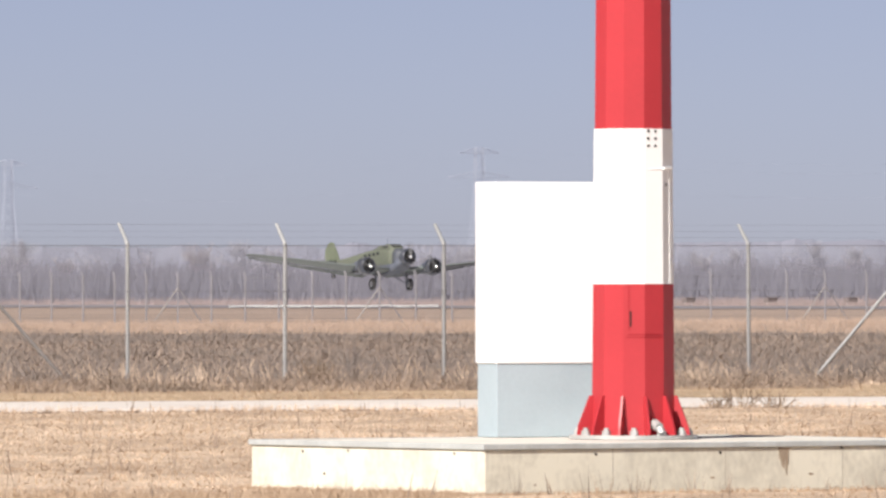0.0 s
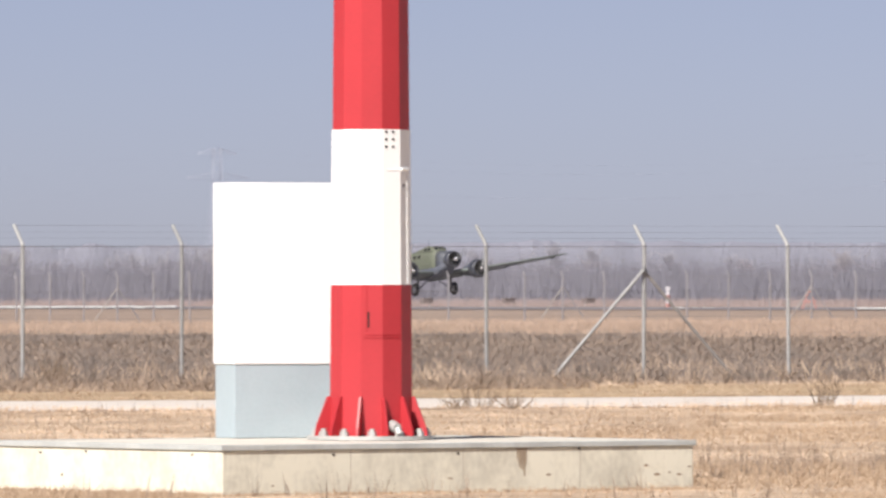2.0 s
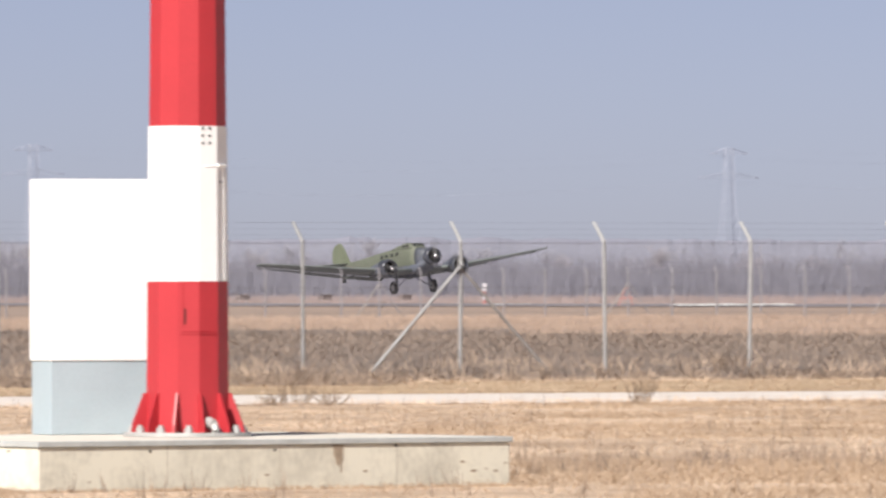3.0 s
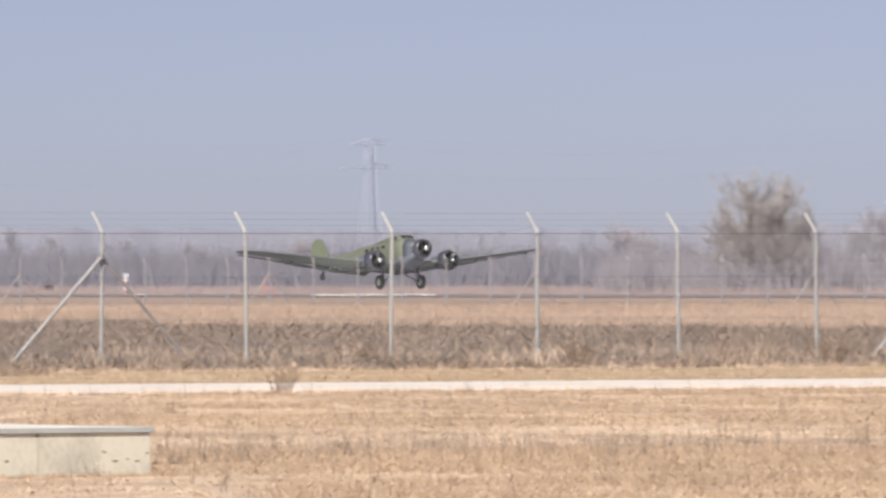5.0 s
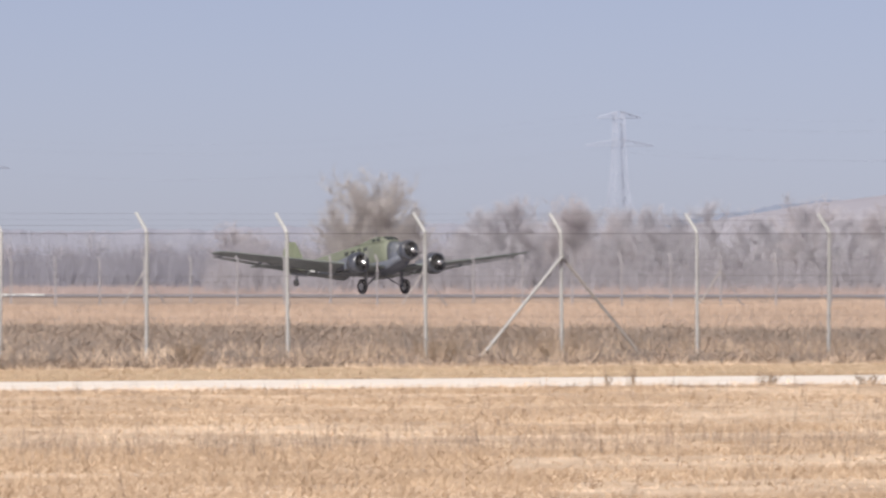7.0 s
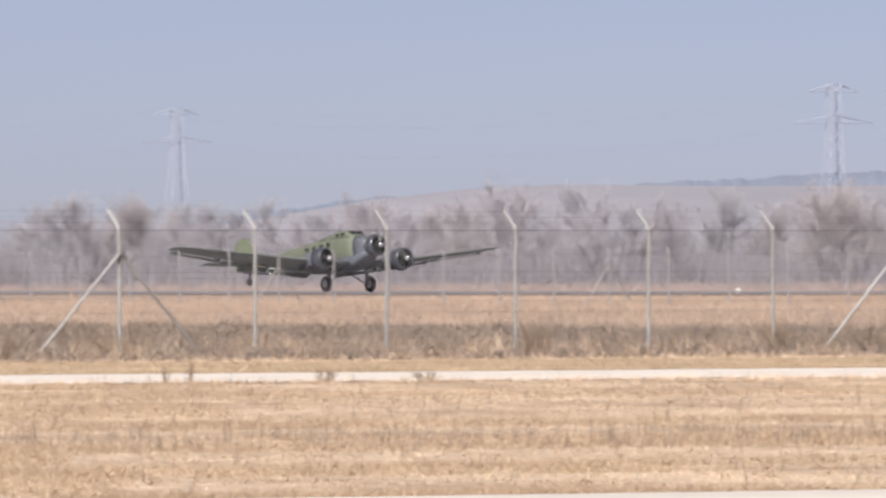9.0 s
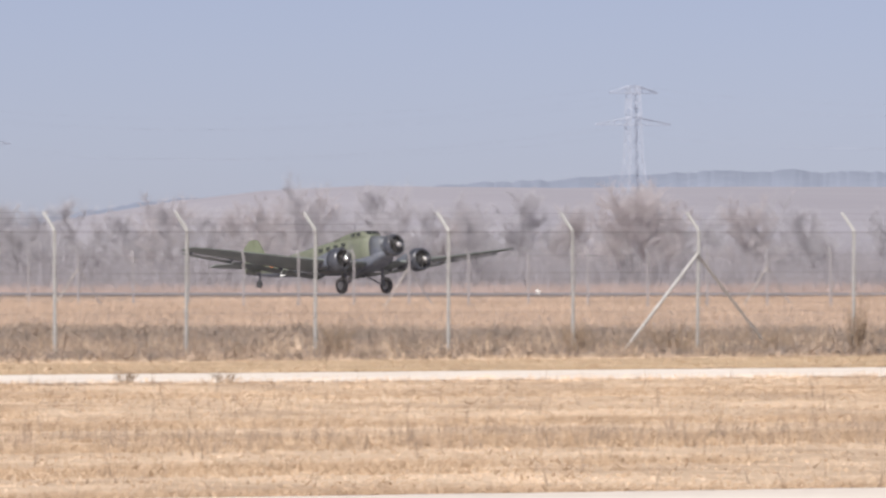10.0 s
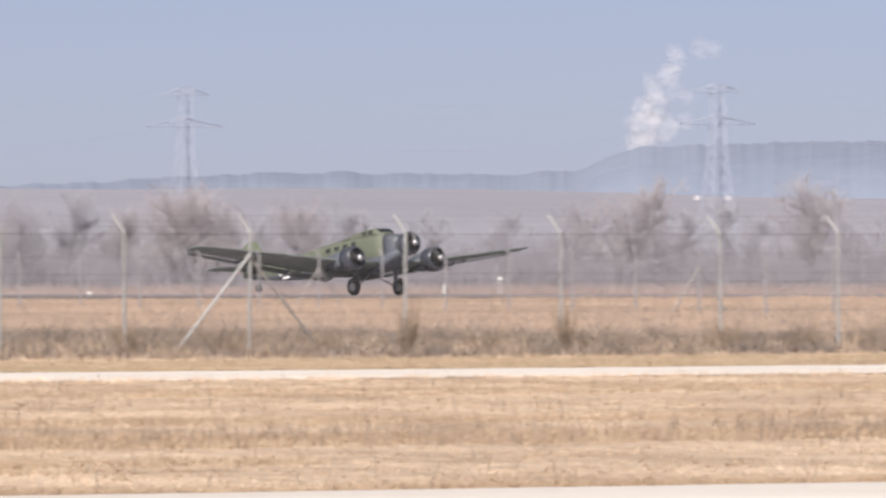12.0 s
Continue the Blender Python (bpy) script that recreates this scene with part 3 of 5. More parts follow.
def build_slab():
    t = thing("concrete_slab", SLAB_M, "weathered pale concrete foundation slab with metal edging, on dry grass", "foundation")
    bm = bmesh.new()
    box(bm, 0, 4.78, 0, 3.39, -0.15, 0.362, 0.012)
    part("block", bm, M_CONC, t)
    bm = bmesh.new()
    box(bm, 0.01, 4.77, 0.01, 3.38, 0.362, SLAB_TOP - 0.004)
    part("screed", bm, M_CONCTOP, t, "pale smooth concrete top")
    for x0, x1, y0, y1 in ((-0.02, 4.80, -0.02, 0.05), (-0.02, 4.80, 3.34, 3.41), (-0.02, 0.05, 0.052, 3.338), (4.73, 4.80, 0.052, 3.338)):
        bm = bmesh.new()
        box(bm, x0, x1, y0, y1, 0.364, SLAB_TOP, 0.006)
        part("edge_strip", bm, M_CAP, t, "dull grey metal edge strip")
    rnd = random.Random(5)
    # form-tie holes and a rust run down the face
    for x, z in ((1.10, 0.322), (2.35, 0.322), (3.59, 0.35)):
        bm = bmesh.new()
        tube(bm, (x, 0.01, z), (x, -0.004, z), 0.013, n=10)
        part("tie_hole", bm, M_HOLE, t, "small dark form-tie hole")
    for y, z in ((0.42, 0.33), (1.95, 0.335), (2.3, 0.14), (2.62, 0.32)):
        bm = bmesh.new()
        tube(bm, (0.01, y, z), (-0.004, y, z), 0.012, n=10)
        part("tie_hole", bm, M_HOLE, t, "small dark form-tie hole")
    bm = bmesh.new()
    for k in range(7):
        x = 3.0 + rnd.uniform(-0.05, 0.05)
        w = rnd.uniform(0.006, 0.022) if k else 0.06
        zb = 0.36 - (rnd.uniform(0.05, 0.24) if k else 0.035)
        y = -0.0025 - 0.0004 * k
        q = [Vector((x - w, 0.002, 0.359)), Vector((x + w, 0.002, 0.359)), Vector((x + w * 0.3, 0.002, zb)), Vector((x - w * 0.2, 0.002, zb))]
        loft(bm, [q, [Vector((p.x, y, p.z)) for p in q]])
    bmesh.ops.recalc_face_normals(bm, faces=bm.faces)
    part("rust_run", bm, M_RUST, t, "brown rust run below the edge strip")
    # joints left by the formwork boards, and chips broken out of the far end
    for x, za, zb in ((2.40, -0.05, 0.36), (3.60, -0.05, 0.34), (1.27, 0.05, 0.36)):
        bm = bmesh.new()
        box(bm, x - 0.004, x + 0.004, -0.0015, 0.01, za, zb)
        part("form_joint", bm, M_JOINT, t, "faint upright formwork joint")
    for x, z, w in ((4.28, 0.205, 0.03), (4.40, 0.13, 0.035), (4.53, 0.145, 0.02), (4.63, 0.125, 0.03), (4.74, 0.19, 0.022), (2.27, 0.12, 0.03), (3.28, 0.14, 0.03), (0.5, 0.08, 0.02)):
        bm = bmesh.new()
        q = [Vector((x + w * rnd.uniform(0.7, 1.1) * math.cos(k * 1.047), 0.004, z + 0.4 * w * rnd.uniform(0.6, 1.2) * math.sin(k * 1.047))) for k in range(6)]
        loft(bm, [q, [Vector((p.x, -0.002, p.z)) for p in q]])
        bmesh.ops.recalc_face_normals(bm, faces=bm.faces)
        part("chip", bm, M_RUST, t, "brown chipped spot in the concrete")
    # ribbed black stub standing for the dark mark at the slab's end
    stub = thing("drain_pipe", SLAB_M, "short black ribbed stub lying by the slab", "pipe")
    bm = bmesh.new()
    for k in range(7):
        tube(bm, (4.80 + 0.03 * k, 0.5, 0.028), (4.818 + 0.03 * k, 0.5, 0.028), 0.045, n=12)
        tube(bm, (4.818 + 0.03 * k, 0.5, 0.028), (4.832 + 0.03 * k, 0.5, 0.028), 0.039, n=12)
    part("tube", bm, M_BLACK, stub)


MAST_P = at(1120.5, 81.5, SLAB_TOP)


def ring12(r, z, off=15.0):
    return [Vector((r * math.cos(radians(off + 30 * k)), r * math.sin(radians(off + 30 * k)), z)) for k in range(12)]


def build_mast():
    t = thing("mast", Matrix.Translation(MAST_P), "red and white twelve-sided steel mast bolted to the concrete slab", "mast")
    z1, z2 = 1.29, 2.585
    for name, ra, rb, za, zb, m, lab in (("lower_section", 0.356, 0.3465, 0.03, z1, M_RED, "glossy red lower section"),
                                         ("middle_section", 0.3465, 0.3375, z1 + 0.002, z2, M_WHITE, "glossy white middle section"),
                                         ("upper_section", 0.331, 0.318, z2 - 0.05, 4.05, M_RED, "glossy red upper section")):
        bm = bmesh.new()
        loft(bm, [ring12(ra, za), ring12(rb, zb)])
        ob = part(name, bm, m, t, lab)
        if name == "lower_section":
            low = ob
        if name == "middle_section":
            mid = ob
    bm = bmesh.new()
    tube(bm, (0, 0, 0.0), (0, 0, 0.032), 0.535, n=48)
    part("base_plate", bm, M_STEEL, t, "round galvanised base plate")
    # stiffening fins round the foot
    for k in range(12):
        a = radians(15 + 30 * k)
        bm = bmesh.new()
        prof = [(0.33, 0.034), (0.49, 0.034), (0.478, 0.10), (0.378, 0.36), (0.33, 0.36)]
        r0 = [bm.verts.new((x * math.cos(a) - 0.009 * math.sin(a), x * math.sin(a) + 0.009 * math.cos(a), z)) for x, z in prof]
        r1 = [bm.verts.new((x * math.cos(a) + 0.009 * math.sin(a), x * math.sin(a) - 0.009 * math.cos(a), z)) for x, z in prof]
        bm.faces.new(r0)
        bm.faces.new(r1[::-1])
        for i in range(5):
            bm.faces.new((r0[i], r1[i], r1[(i + 1) % 5], r0[(i + 1) % 5]))
        bmesh.ops.recalc_face_normals(bm, faces=bm.faces)
        part("fin", bm, M_RED, t)
    for k in range(12):
        a = radians(30 * k)
        x, y = 0.46 * math.cos(a), 0.46 * math.sin(a)
        bm = bmesh.new()
        tube(bm, (x, y, 0.03), (x, y, 0.04), 0.042, n=16)
        tube(bm, (x, y, 0.04), (x, y, 0.072), 0.037, n=6)
        tube(bm, (x, y, 0.072), (x, y, 0.095), 0.022, n=10)
        part("anchor_bolt", bm, M_STEEL, t, "galvanised anchor bolt and nut")
    # cable gland by the foot
    bm = bmesh.new()
    tube(bm, (0.17, -0.36, 0.12), (0.21, -0.43, 0.10), 0.05, 0.04, n=12)
    tube(bm, (0.21, -0.43, 0.10), (0.23, -0.45, 0.05), 0.03, 0.03, n=12)
    part("cable_gland", bm, M_STEEL, t)
    # service door: outline, handle slot, sill

    def on_face(a_deg, along, z, rr, out=0.002):
        """A point on the flat that looks to bearing a_deg."""
        a = radians(a_deg)
        ap = rr * math.cos(radians(15)) + out
        return Vector((ap * math.cos(a) - along * math.sin(a), ap * math.sin(a) + along * math.cos(a), z))

    def seam(a_deg, al0, al1, za, zb, m, name, parent, out=0.003):
        bm = bmesh.new()
        rr0 = 0.356 - (0.0075 * (za / 1.29))
        rr1 = 0.356 - (0.0075 * (zb / 1.29))
        q = [on_face(a_deg, al0, za, rr0, -0.004), on_face(a_deg, al1, za, rr0, -0.004), on_face(a_deg, al1, zb, rr1, -0.004), on_face(a_deg, al0, zb, rr1, -0.004)]
        o = [on_face(a_deg, al0, za, rr0, out), on_face(a_deg, al1, za, rr0, out), on_face(a_deg, al1, zb, rr1, out), on_face(a_deg, al0, zb, rr1, out)]
        loft(bm, [q, o])
        bmesh.ops.recalc_face_normals(bm, faces=bm.faces)
        return part(name, bm, m, parent)

    seam(-90, -0.047, -0.040, 0.90, z1, M_REDDARK, "door_seam", low)
    seam(-90, -0.035, -0.020, 0.935, 1.065, M_DARKGAP, "handle_slot", low)
    seam(-90, -0.05, 0.092, 0.868, 0.876, M_REDDARK, "door_seam", low)
    seam(-90, -0.065, 0.092, 0.845, 0.853, M_REDDARK, "door_seam", low)
    seam(-60, -0.092, 0.07, 0.868, 0.876, M_REDDARK, "door_seam", low)
    seam(-60, -0.092, 0.07, 0.845, 0.853, M_REDDARK, "door_seam", low)
    seam(-90, -0.030, -0.024, 2.05, 2.17, M_GREY, "door_seam", mid)
    # shadow-side door frame: upright rail and lip on top
    bm = bmesh.new()
    tube(bm, on_face(-30, 0.02, z1 + 0.01, 0.346, 0.004), on_face(-30, 0.02, 2.25, 0.340, 0.002), 0.004, n=8)
    part("door_rail", bm, M_WHITE, mid)
    bm = bmesh.new()
    tube(bm, on_face(-60, -0.03, 2.245, 0.338, 0.002), on_face(-60, 0.09, 2.25, 0.338, 0.004), 0.005, n=8)
    tube(bm, on_face(-60, 0.09, 2.255, 0.338, 0.012), on_face(-30, 0.03, 2.255, 0.338, 0.016), 0.012, n=8)
    part("door_lip", bm, M_WHITE, mid)
    bm = bmesh.new()
    tube(bm, on_face(-30, -0.03, 2.12, 0.338, -0.005), on_face(-30, -0.03, 2.12, 0.338, 0.006), 0.014, n=10)
    part("lock", bm, M_BLACK, mid)
    # joint screws below the upper section
    for ad, al in ((-60, -0.05), (-60, 0.018), (-150, -0.05), (-150, 0.01)):
        for i in range(3):
            z = z2 - 0.02 - 0.062 * i
            bm = bmesh.new()
            tube(bm, on_face(ad, al, z, 0.338, -0.01), on_face(ad, al, z, 0.338, 0.003), 0.013 if ad == -60 else 0.006, n=8)
            tube(bm, on_face(ad, al, z, 0.338, 0.003), on_face(ad, al, z, 0.338, 0.008), 0.009 if ad == -60 else 0.005, n=6)
            part("joint_screw", bm, M_BLACK, mid, "dark joint screw")


CAB = at(879, 82.2, SLAB_TOP)
CAB_DEEP = 0.41


def build_cabinet():
    m = Matrix.Translation(CAB) @ pose(0, 0, 0, 0, 0, 23)
    t = thing("equipment_cabinet", m, "white steel equipment cabinet on a blue-grey plinth beside the mast", "cabinet")
    bm = bmesh.new()
    box(bm, 0.0, 1.0, 0.0, CAB_DEEP, 0, 0.618, 0.006)
    part("plinth", bm, M_GREY, t, "blue-grey painted plinth")
    bm = bmesh.new()
    box(bm, -0.014, 1.0, -0.014, CAB_DEEP + 0.02, 0.62, 2.155, 0.012)
    part("body", bm, M_WHITE, t, "glossy white cabinet body")


build_slab()
build_mast()
build_cabinet()

# ---- near fence ----
POST_U = [-56, 226, 504, 785.6, 1056, 1325, 1602.6, 1859.5, 2114.5, 2374, 2624.7, 2868.7, 3109, 3348.6, 3580.6, 3809, 4044.5, 4265.5, 4485, 4761, 5038, 5319.8, 5527.6, 5741, 5952]
BRACED = (0, 6, 12, 18, 24)
FENCE_P = 157.75
NVEC = Vector((math.sin(NORMAL), math.cos(NORMAL), 0))
AVEC = Vector((math.cos(NORMAL), -math.sin(NORMAL), 0))


def post_mesh(name, h, arm_out, arm_up, r, material, lean):
    """A round post with a cranked arm on top."""
    bm = bmesh.new()
    tube(bm, (0, 0, -0.1), (0, 0, h), r, n=10)
    knee = Vector((0, 0, h))
    k1 = knee + Vector(lean) * arm_out * 0.15 + Vector((0, 0, 0.07))
    tip = knee + Vector(lean) * arm_out + Vector((0, 0, arm_up))
    tube(bm, knee - Vector((0, 0, 0.01)), k1, r, r * 0.95, n=10)
    tube(bm, k1 - Vector((0, 0, 0.005)), tip, r * 0.95, r * 0.85, n=10)
    return finish(name, bm, material, False)


def polywire(points, r, material, name, parent, label=""):
    bm = bmesh.new()
    rings = []
    for i, p in enumerate(points):
        d = points[min(i + 1, len(points) - 1)] - points[max(i - 1, 0)]
        q = d.to_track_quat("Z", "Y")
        rings.append([p + q @ Vector((r * c, r * s, 0)) for c, s in ((1, 0), (0, 1), (-1, 0), (0, -1))])
    loft(bm, rings)
    return part(name, bm, material, parent, label)


def chain_panel(a, b, z0, z1, cell, w):
    """Woven diamond wires between two post feet a and b."""
    length = (b - a).length
    ex = (b - a) / length
    hgt = z1 - z0
    verts, faces = [], []
    up = Vector((0, 0, 1))
    step = cell * math.sqrt(2)
    for sgn in (1, -1):
        off = -hgt
        while off < length + hgt:
            # the line x = off + sgn * z, cut to the panel
            za, zb = 0.0, hgt
            if sgn > 0:
                za, zb = max(0.0, -off), min(hgt, length - off)
            else:
                za, zb = max(0.0, off - length), min(hgt, off)
            if zb - za > 0.02:
                pa = a + ex * (off + sgn * za) + up * (z0 + za)
                pb = a + ex * (off + sgn * zb) + up * (z0 + zb)
                sd = (ex - up * sgn).normalized() * w / 2
                i = len(verts)
                verts += [pa - sd, pa + sd, pb + sd, pb - sd]
                faces.append((i, i + 1, i + 2, i + 3))
            off += step
    return verts, faces


def build_fence():
    t = thing("airfield_fence", Matrix(), "galvanised chain-link fence with cranked posts and barbed wire", "fence")
    rnd = random.Random(11)
    feet = [lined(u, FENCE_P) for u in POST_U]
    lean = NVEC
    pm = post_mesh("post", 2.44, 0.40, 0.36, 0.034, M_POST, lean)
    for i, f in enumerate(feet):
        ob = new("post", pm)
        ob.parent = t
        tilt = 0.6
        ob.matrix_basis = Matrix.Translation(f) @ pose(0, 0, 0, rnd.uniform(-tilt, tilt), rnd.uniform(-tilt, tilt), 0)
    for i in BRACED:
        for s in (-1, 1):
            bm = bmesh.new()
            f = feet[i]
            e = f + AVEC * (1.95 * s)
            e.z = ground_z(e.x, e.y) - 0.05
            side = NVEC * (-0.06 if s < 0 else 0.06)
            tube(bm, f + Vector((0, 0, 1.99)) + AVEC * 0.03 * s + side, e + side, 0.030, n=8)
            # the right-hand brace of each pair gets the darker tone
            part("brace", bm, M_POST if s < 0 else M_BRACE, t, "slanting steel brace tube")
            bm = bmesh.new()
            tube(bm, f + Vector((0, 0, 1.93)), f + Vector((0, 0, 2.03)), 0.052, n=12)
            part("clamp", bm, M_POST, t)
    for z, r in ((2.42, 0.005), (1.62, 0.0035), (0.85, 0.0022), (0.12, 0.0022)):
        polywire([f + Vector((0, 0, z)) - NVEC * 0.045 for f in feet], r, M_WIRE, "tension_wire", t, "taut dark tension wire")
    for k in (0.35, 0.65, 0.97):
        polywire([f + Vector((0, 0, 2.44 + 0.36 * k)) + lean * 0.40 * k for f in feet], 0.0013, M_WIRE, "barbed_wire", t, "barbed wire strand")
    for a, b in zip(feet, feet[1:]):
        v, fc = chain_panel(a - NVEC * 0.047, b - NVEC * 0.047, 0.1, 2.42, 0.06, 0.0032)
        ob = new("chain_link", arrays("chain_link", v, fc, M_MESH))
        ob.parent = t
        ob["kind"] = "stuff"


# ---- far fence across the field ----
FAR_BRACED = [(-20, 490), (315, 485), (672, 480), (1056, 490), (1460, 500), (1900, 495), (2370, 490), (2865, 470), (3390, 450), (3975, 430), (4609, 420), (5282, 360), (5990, 320)]


def build_far_fence():
    t = thing("field_fence", Matrix(), "distant galvanised wire fence with braced posts before the runway", "fence")
    pm = post_mesh("post", 2.25, 0.2, 0.27, 0.045, M_POSTFAR, NVEC)
    feet = []
    for (ua, da), (ub, db) in zip(FAR_BRACED, FAR_BRACED[1:]):
        for k in range(6):
            f = at(ua + (ub - ua) * k / 6, da + (db - da) * k / 6)
            feet.append(f)
            ob = new("post", pm)
            ob.parent = t
            ob.matrix_basis = Matrix.Translation(f)
            if k == 0:
                for s in (-1, 1):
                    bm = bmesh.new()
                    tube(bm, f + Vector((0, 0, 1.75)), f + AVEC * (1.3 * s), 0.035, n=6)
                    part("brace", bm, M_POSTFAR if s > 0 else M_BRACE, t)
    for z in (2.23, 1.2, 0.2):
        polywire([f + Vector((0, 0, z)) for f in feet], 0.006, M_WIRE, "tension_wire", t)


build_fence()
build_far_fence()

# ---- three-engined aircraft ----
PITCHED = [(0.0, 3.4), (3.0, 4.5), (5.5, 5.6), (6.5, 5.8), (9.5, 6.7), (12.0, 7.8)]
BANKED = [(0.0, -0.5), (0.7, 0.0), (1.5, 1.3), (2.5, 2.9), (3.0, 3.0), (3.4, 2.5), (4.8, 0.5), (5.5, 0.0), (12.0, 0.0)]
LIFTED = [(0.0, 1.72), (2.5, 1.22), (3.0, 1.20), (5.5, 0.68), (6.0, 0.56), (6.5, 0.48), (8.3, 0.41), (9.5, 0.43), (12.0, 0.51)]


def ramped(table, t):
    for (a, va), (b, vb) in zip(table, table[1:]):
        if t <= b:
            k = (t - a) / (b - a)
            return va + (vb - va) * k
    return table[-1][1]


def rounded(hw, zb, zt, x, n=20, power=3.2, yc=0.0):
    """A rounded-box cross-section of the hull."""
    out = []
    zc, hh = (zb + zt) / 2, (zt - zb) / 2
    for i in range(n):
        a = 2 * math.pi * i / n
        c, s = math.cos(a), math.sin(a)
        out.append(Vector((x, yc + hw * math.copysign(abs(c) ** (2 / power), c), zc + hh * math.copysign(abs(s) ** (2 / power), s))))
    return out


def foil(chord, thick, n=9):
    """Upper then lower outline of a wing section, nose at 0, tail at -chord."""
    up, lo = [], []
    for i in range(n):
        k = (i / (n - 1)) ** 1.6
        th = thick * 2.6 * (math.sqrt(max(k, 0)) * 0.55 - 0.1 * k - 0.45 * k * k) if k > 0 else 0
        up.append((-chord * k, th * chord * 0.5 * 1.25))
        lo.append((-chord * k, -th * chord * 0.5 * 0.75))
    return up + lo[-2:0:-1]


def wing_half(bm, sgn, stations, thick=0.17):
    """stations: (y, leading edge x, chord, z)."""
    rings = []
    for y, le, ch, z in stations:
        rings.append([Vector((le + px, sgn * y, z + 0.04 + pz + 0.055 * px)) for px, pz in foil(ch, thick * (1.0 if y < 6 else 0.8))])
    loft(bm, rings)
    bmesh.ops.recalc_face_normals(bm, faces=bm.faces)


def build_aircraft():
    t = thing("aircraft", Matrix(), "old three-engined propeller transport aircraft, olive green with dark underside, landing", "aircraft")
    hull = [(3.25, 0.60, 2.50, 3.62), (2.6, 0.72, 2.2, 3.82), (1.9, 0.80, 1.98, 3.98), (0.9, 0.84, 1.86, 4.14), (-0.6, 0.86, 1.84, 4.24), (-3.0, 0.86, 1.86, 4.13),
            (-5.5, 0.83, 1.95, 3.95), (-8.0, 0.68, 2.16, 3.78), (-10.5, 0.46, 2.46, 3.62), (-12.6, 0.24, 2.80, 3.50), (-13.8, 0.10, 3.05, 3.42)]
    bm = bmesh.new()
    loft(bm, [rounded(w, a, b, x) for x, w, a, b in hull[2:]])
    bmesh.ops.recalc_face_normals(bm, faces=bm.faces)
    body = part("fuselage", bm, M_OLIVE, t, "corrugated olive green fuselage, slate below", True)
    body.data.materials.append(M_UNDER)
    for p in body.data.polygons:
        if p.normal.z < -0.25:
            p.material_index = 1
    bm = bmesh.new()
    loft(bm, [rounded(w, a, b, x) for x, w, a, b in hull[:3]])
    bmesh.ops.recalc_face_normals(bm, faces=bm.faces)
    nose = part("nose_panel", bm, M_NOSE, t, "pale grey nose panels, slate below", True)
    nose.data.materials.append(M_UNDER)
    for p in nose.data.polygons:
        if p.center.z < 3.0:
            p.material_index = 1
    # belly fairing between the wings
    bm = bmesh.new()
    loft(bm, [rounded(w, a, b, x) for x, w, a, b in ((3.22, 0.52, 2.36, 2.8), (2.6, 0.80, 2.0, 2.75), (2.0, 0.92, 1.72, 2.6), (0.5, 1.0, 1.45, 2.5), (-2.0, 1.0, 1.5, 2.5), (-4.2, 0.8, 1.8, 2.4), (-5.5, 0.4, 2.0, 2.3))])
    bmesh.ops.recalc_face_normals(bm, faces=bm.faces)
    part("belly", bm, M_UNDER, t, "dark slate underside", True)
    # cockpit roof and panes
    bm = bmesh.new()
    loft(bm, [rounded(w, a, b, x, power=3.5) for x, w, a, b in ((1.85, 0.52, 3.7, 3.98), (1.05, 0.70, 3.7, 4.42), (0.1, 0.74, 3.7, 4.48), (-1.0, 0.74, 3.7, 4.38), (-2.4, 0.66, 3.7, 4.17))])
    bmesh.ops.recalc_face_normals(bm, faces=bm.faces)
    cabin = part("cockpit", bm, M_OLIVE, t, "raised cockpit roof", True)
    for sgn in (-1, 1):
        for x0, x1 in ((0.90, 0.52), (0.25, -0.10)):
            bm = bmesh.new()
            box(bm, x1, x0, sgn * 0.69, sgn * 0.752, 4.08, 4.30, 0.02)
            part("pane", bm, M_GLASS, cabin, "dark cockpit side pane")
    for y in (-0.36, 0.02, 0.40):
        bm = bmesh.new()
        q = [Vector((1.60, y - 0.17, 4.07)), Vector((1.60, y + 0.13, 4.07)), Vector((1.16, y + 0.13, 4.33)), Vector((1.16, y - 0.17, 4.33))]
        o = [p + Vector((0.05, 0, 0.05)) for p in q]
        loft(bm, [q, o])
        bmesh.ops.recalc_face_normals(bm, faces=bm.faces)
        part("pane", bm, M_GLASS, cabin, "dark windscreen pane")
    for sgn in (-1, 1):
        for k in range(4):
            x = -1.0 - 0.9 * k
            bm = bmesh.new()
            box(bm, x - 0.19, x + 0.19, sgn * 0.82, sgn * 0.885, 3.52 - 0.025 * k, 3.75 - 0.03 * k, 0.03)
            part("window", bm, M_GLASS, body, "dark cabin window")
    # white markings low on the rear hull, plain bars
    for sgn in (-1, 1):
        for x0, x1, z0, z1 in ((-9.3, -8.6, 2.62, 2.80), (-8.5, -8.1, 2.55, 2.72), (-8.9, -8.35, 2.34, 2.48)):
            bm = bmesh.new()
            box(bm, x0, x1, sgn * 0.585, sgn * 0.675, z0, z1, 0.01)
            part("marking", bm, M_WHITE, body, "white painted marking bar")
        bm = bmesh.new()
        box(bm, -10.2, -10.0, sgn * 0.44, sgn * 0.52, 3.08, 3.19, 0.01)
        part("marking", bm, M_ORANGE, body, "small orange painted mark")
    bm = bmesh.new()
    bmesh.ops.create_uvsphere(bm, u_segments=12, v_segments=8, radius=0.11)
    for v in bm.verts:
        v.co += Vector((-14.3, 0, 3.62))
    part("tail_light", bm, M_TAILLIGHT, t, "small glowing red tail light")
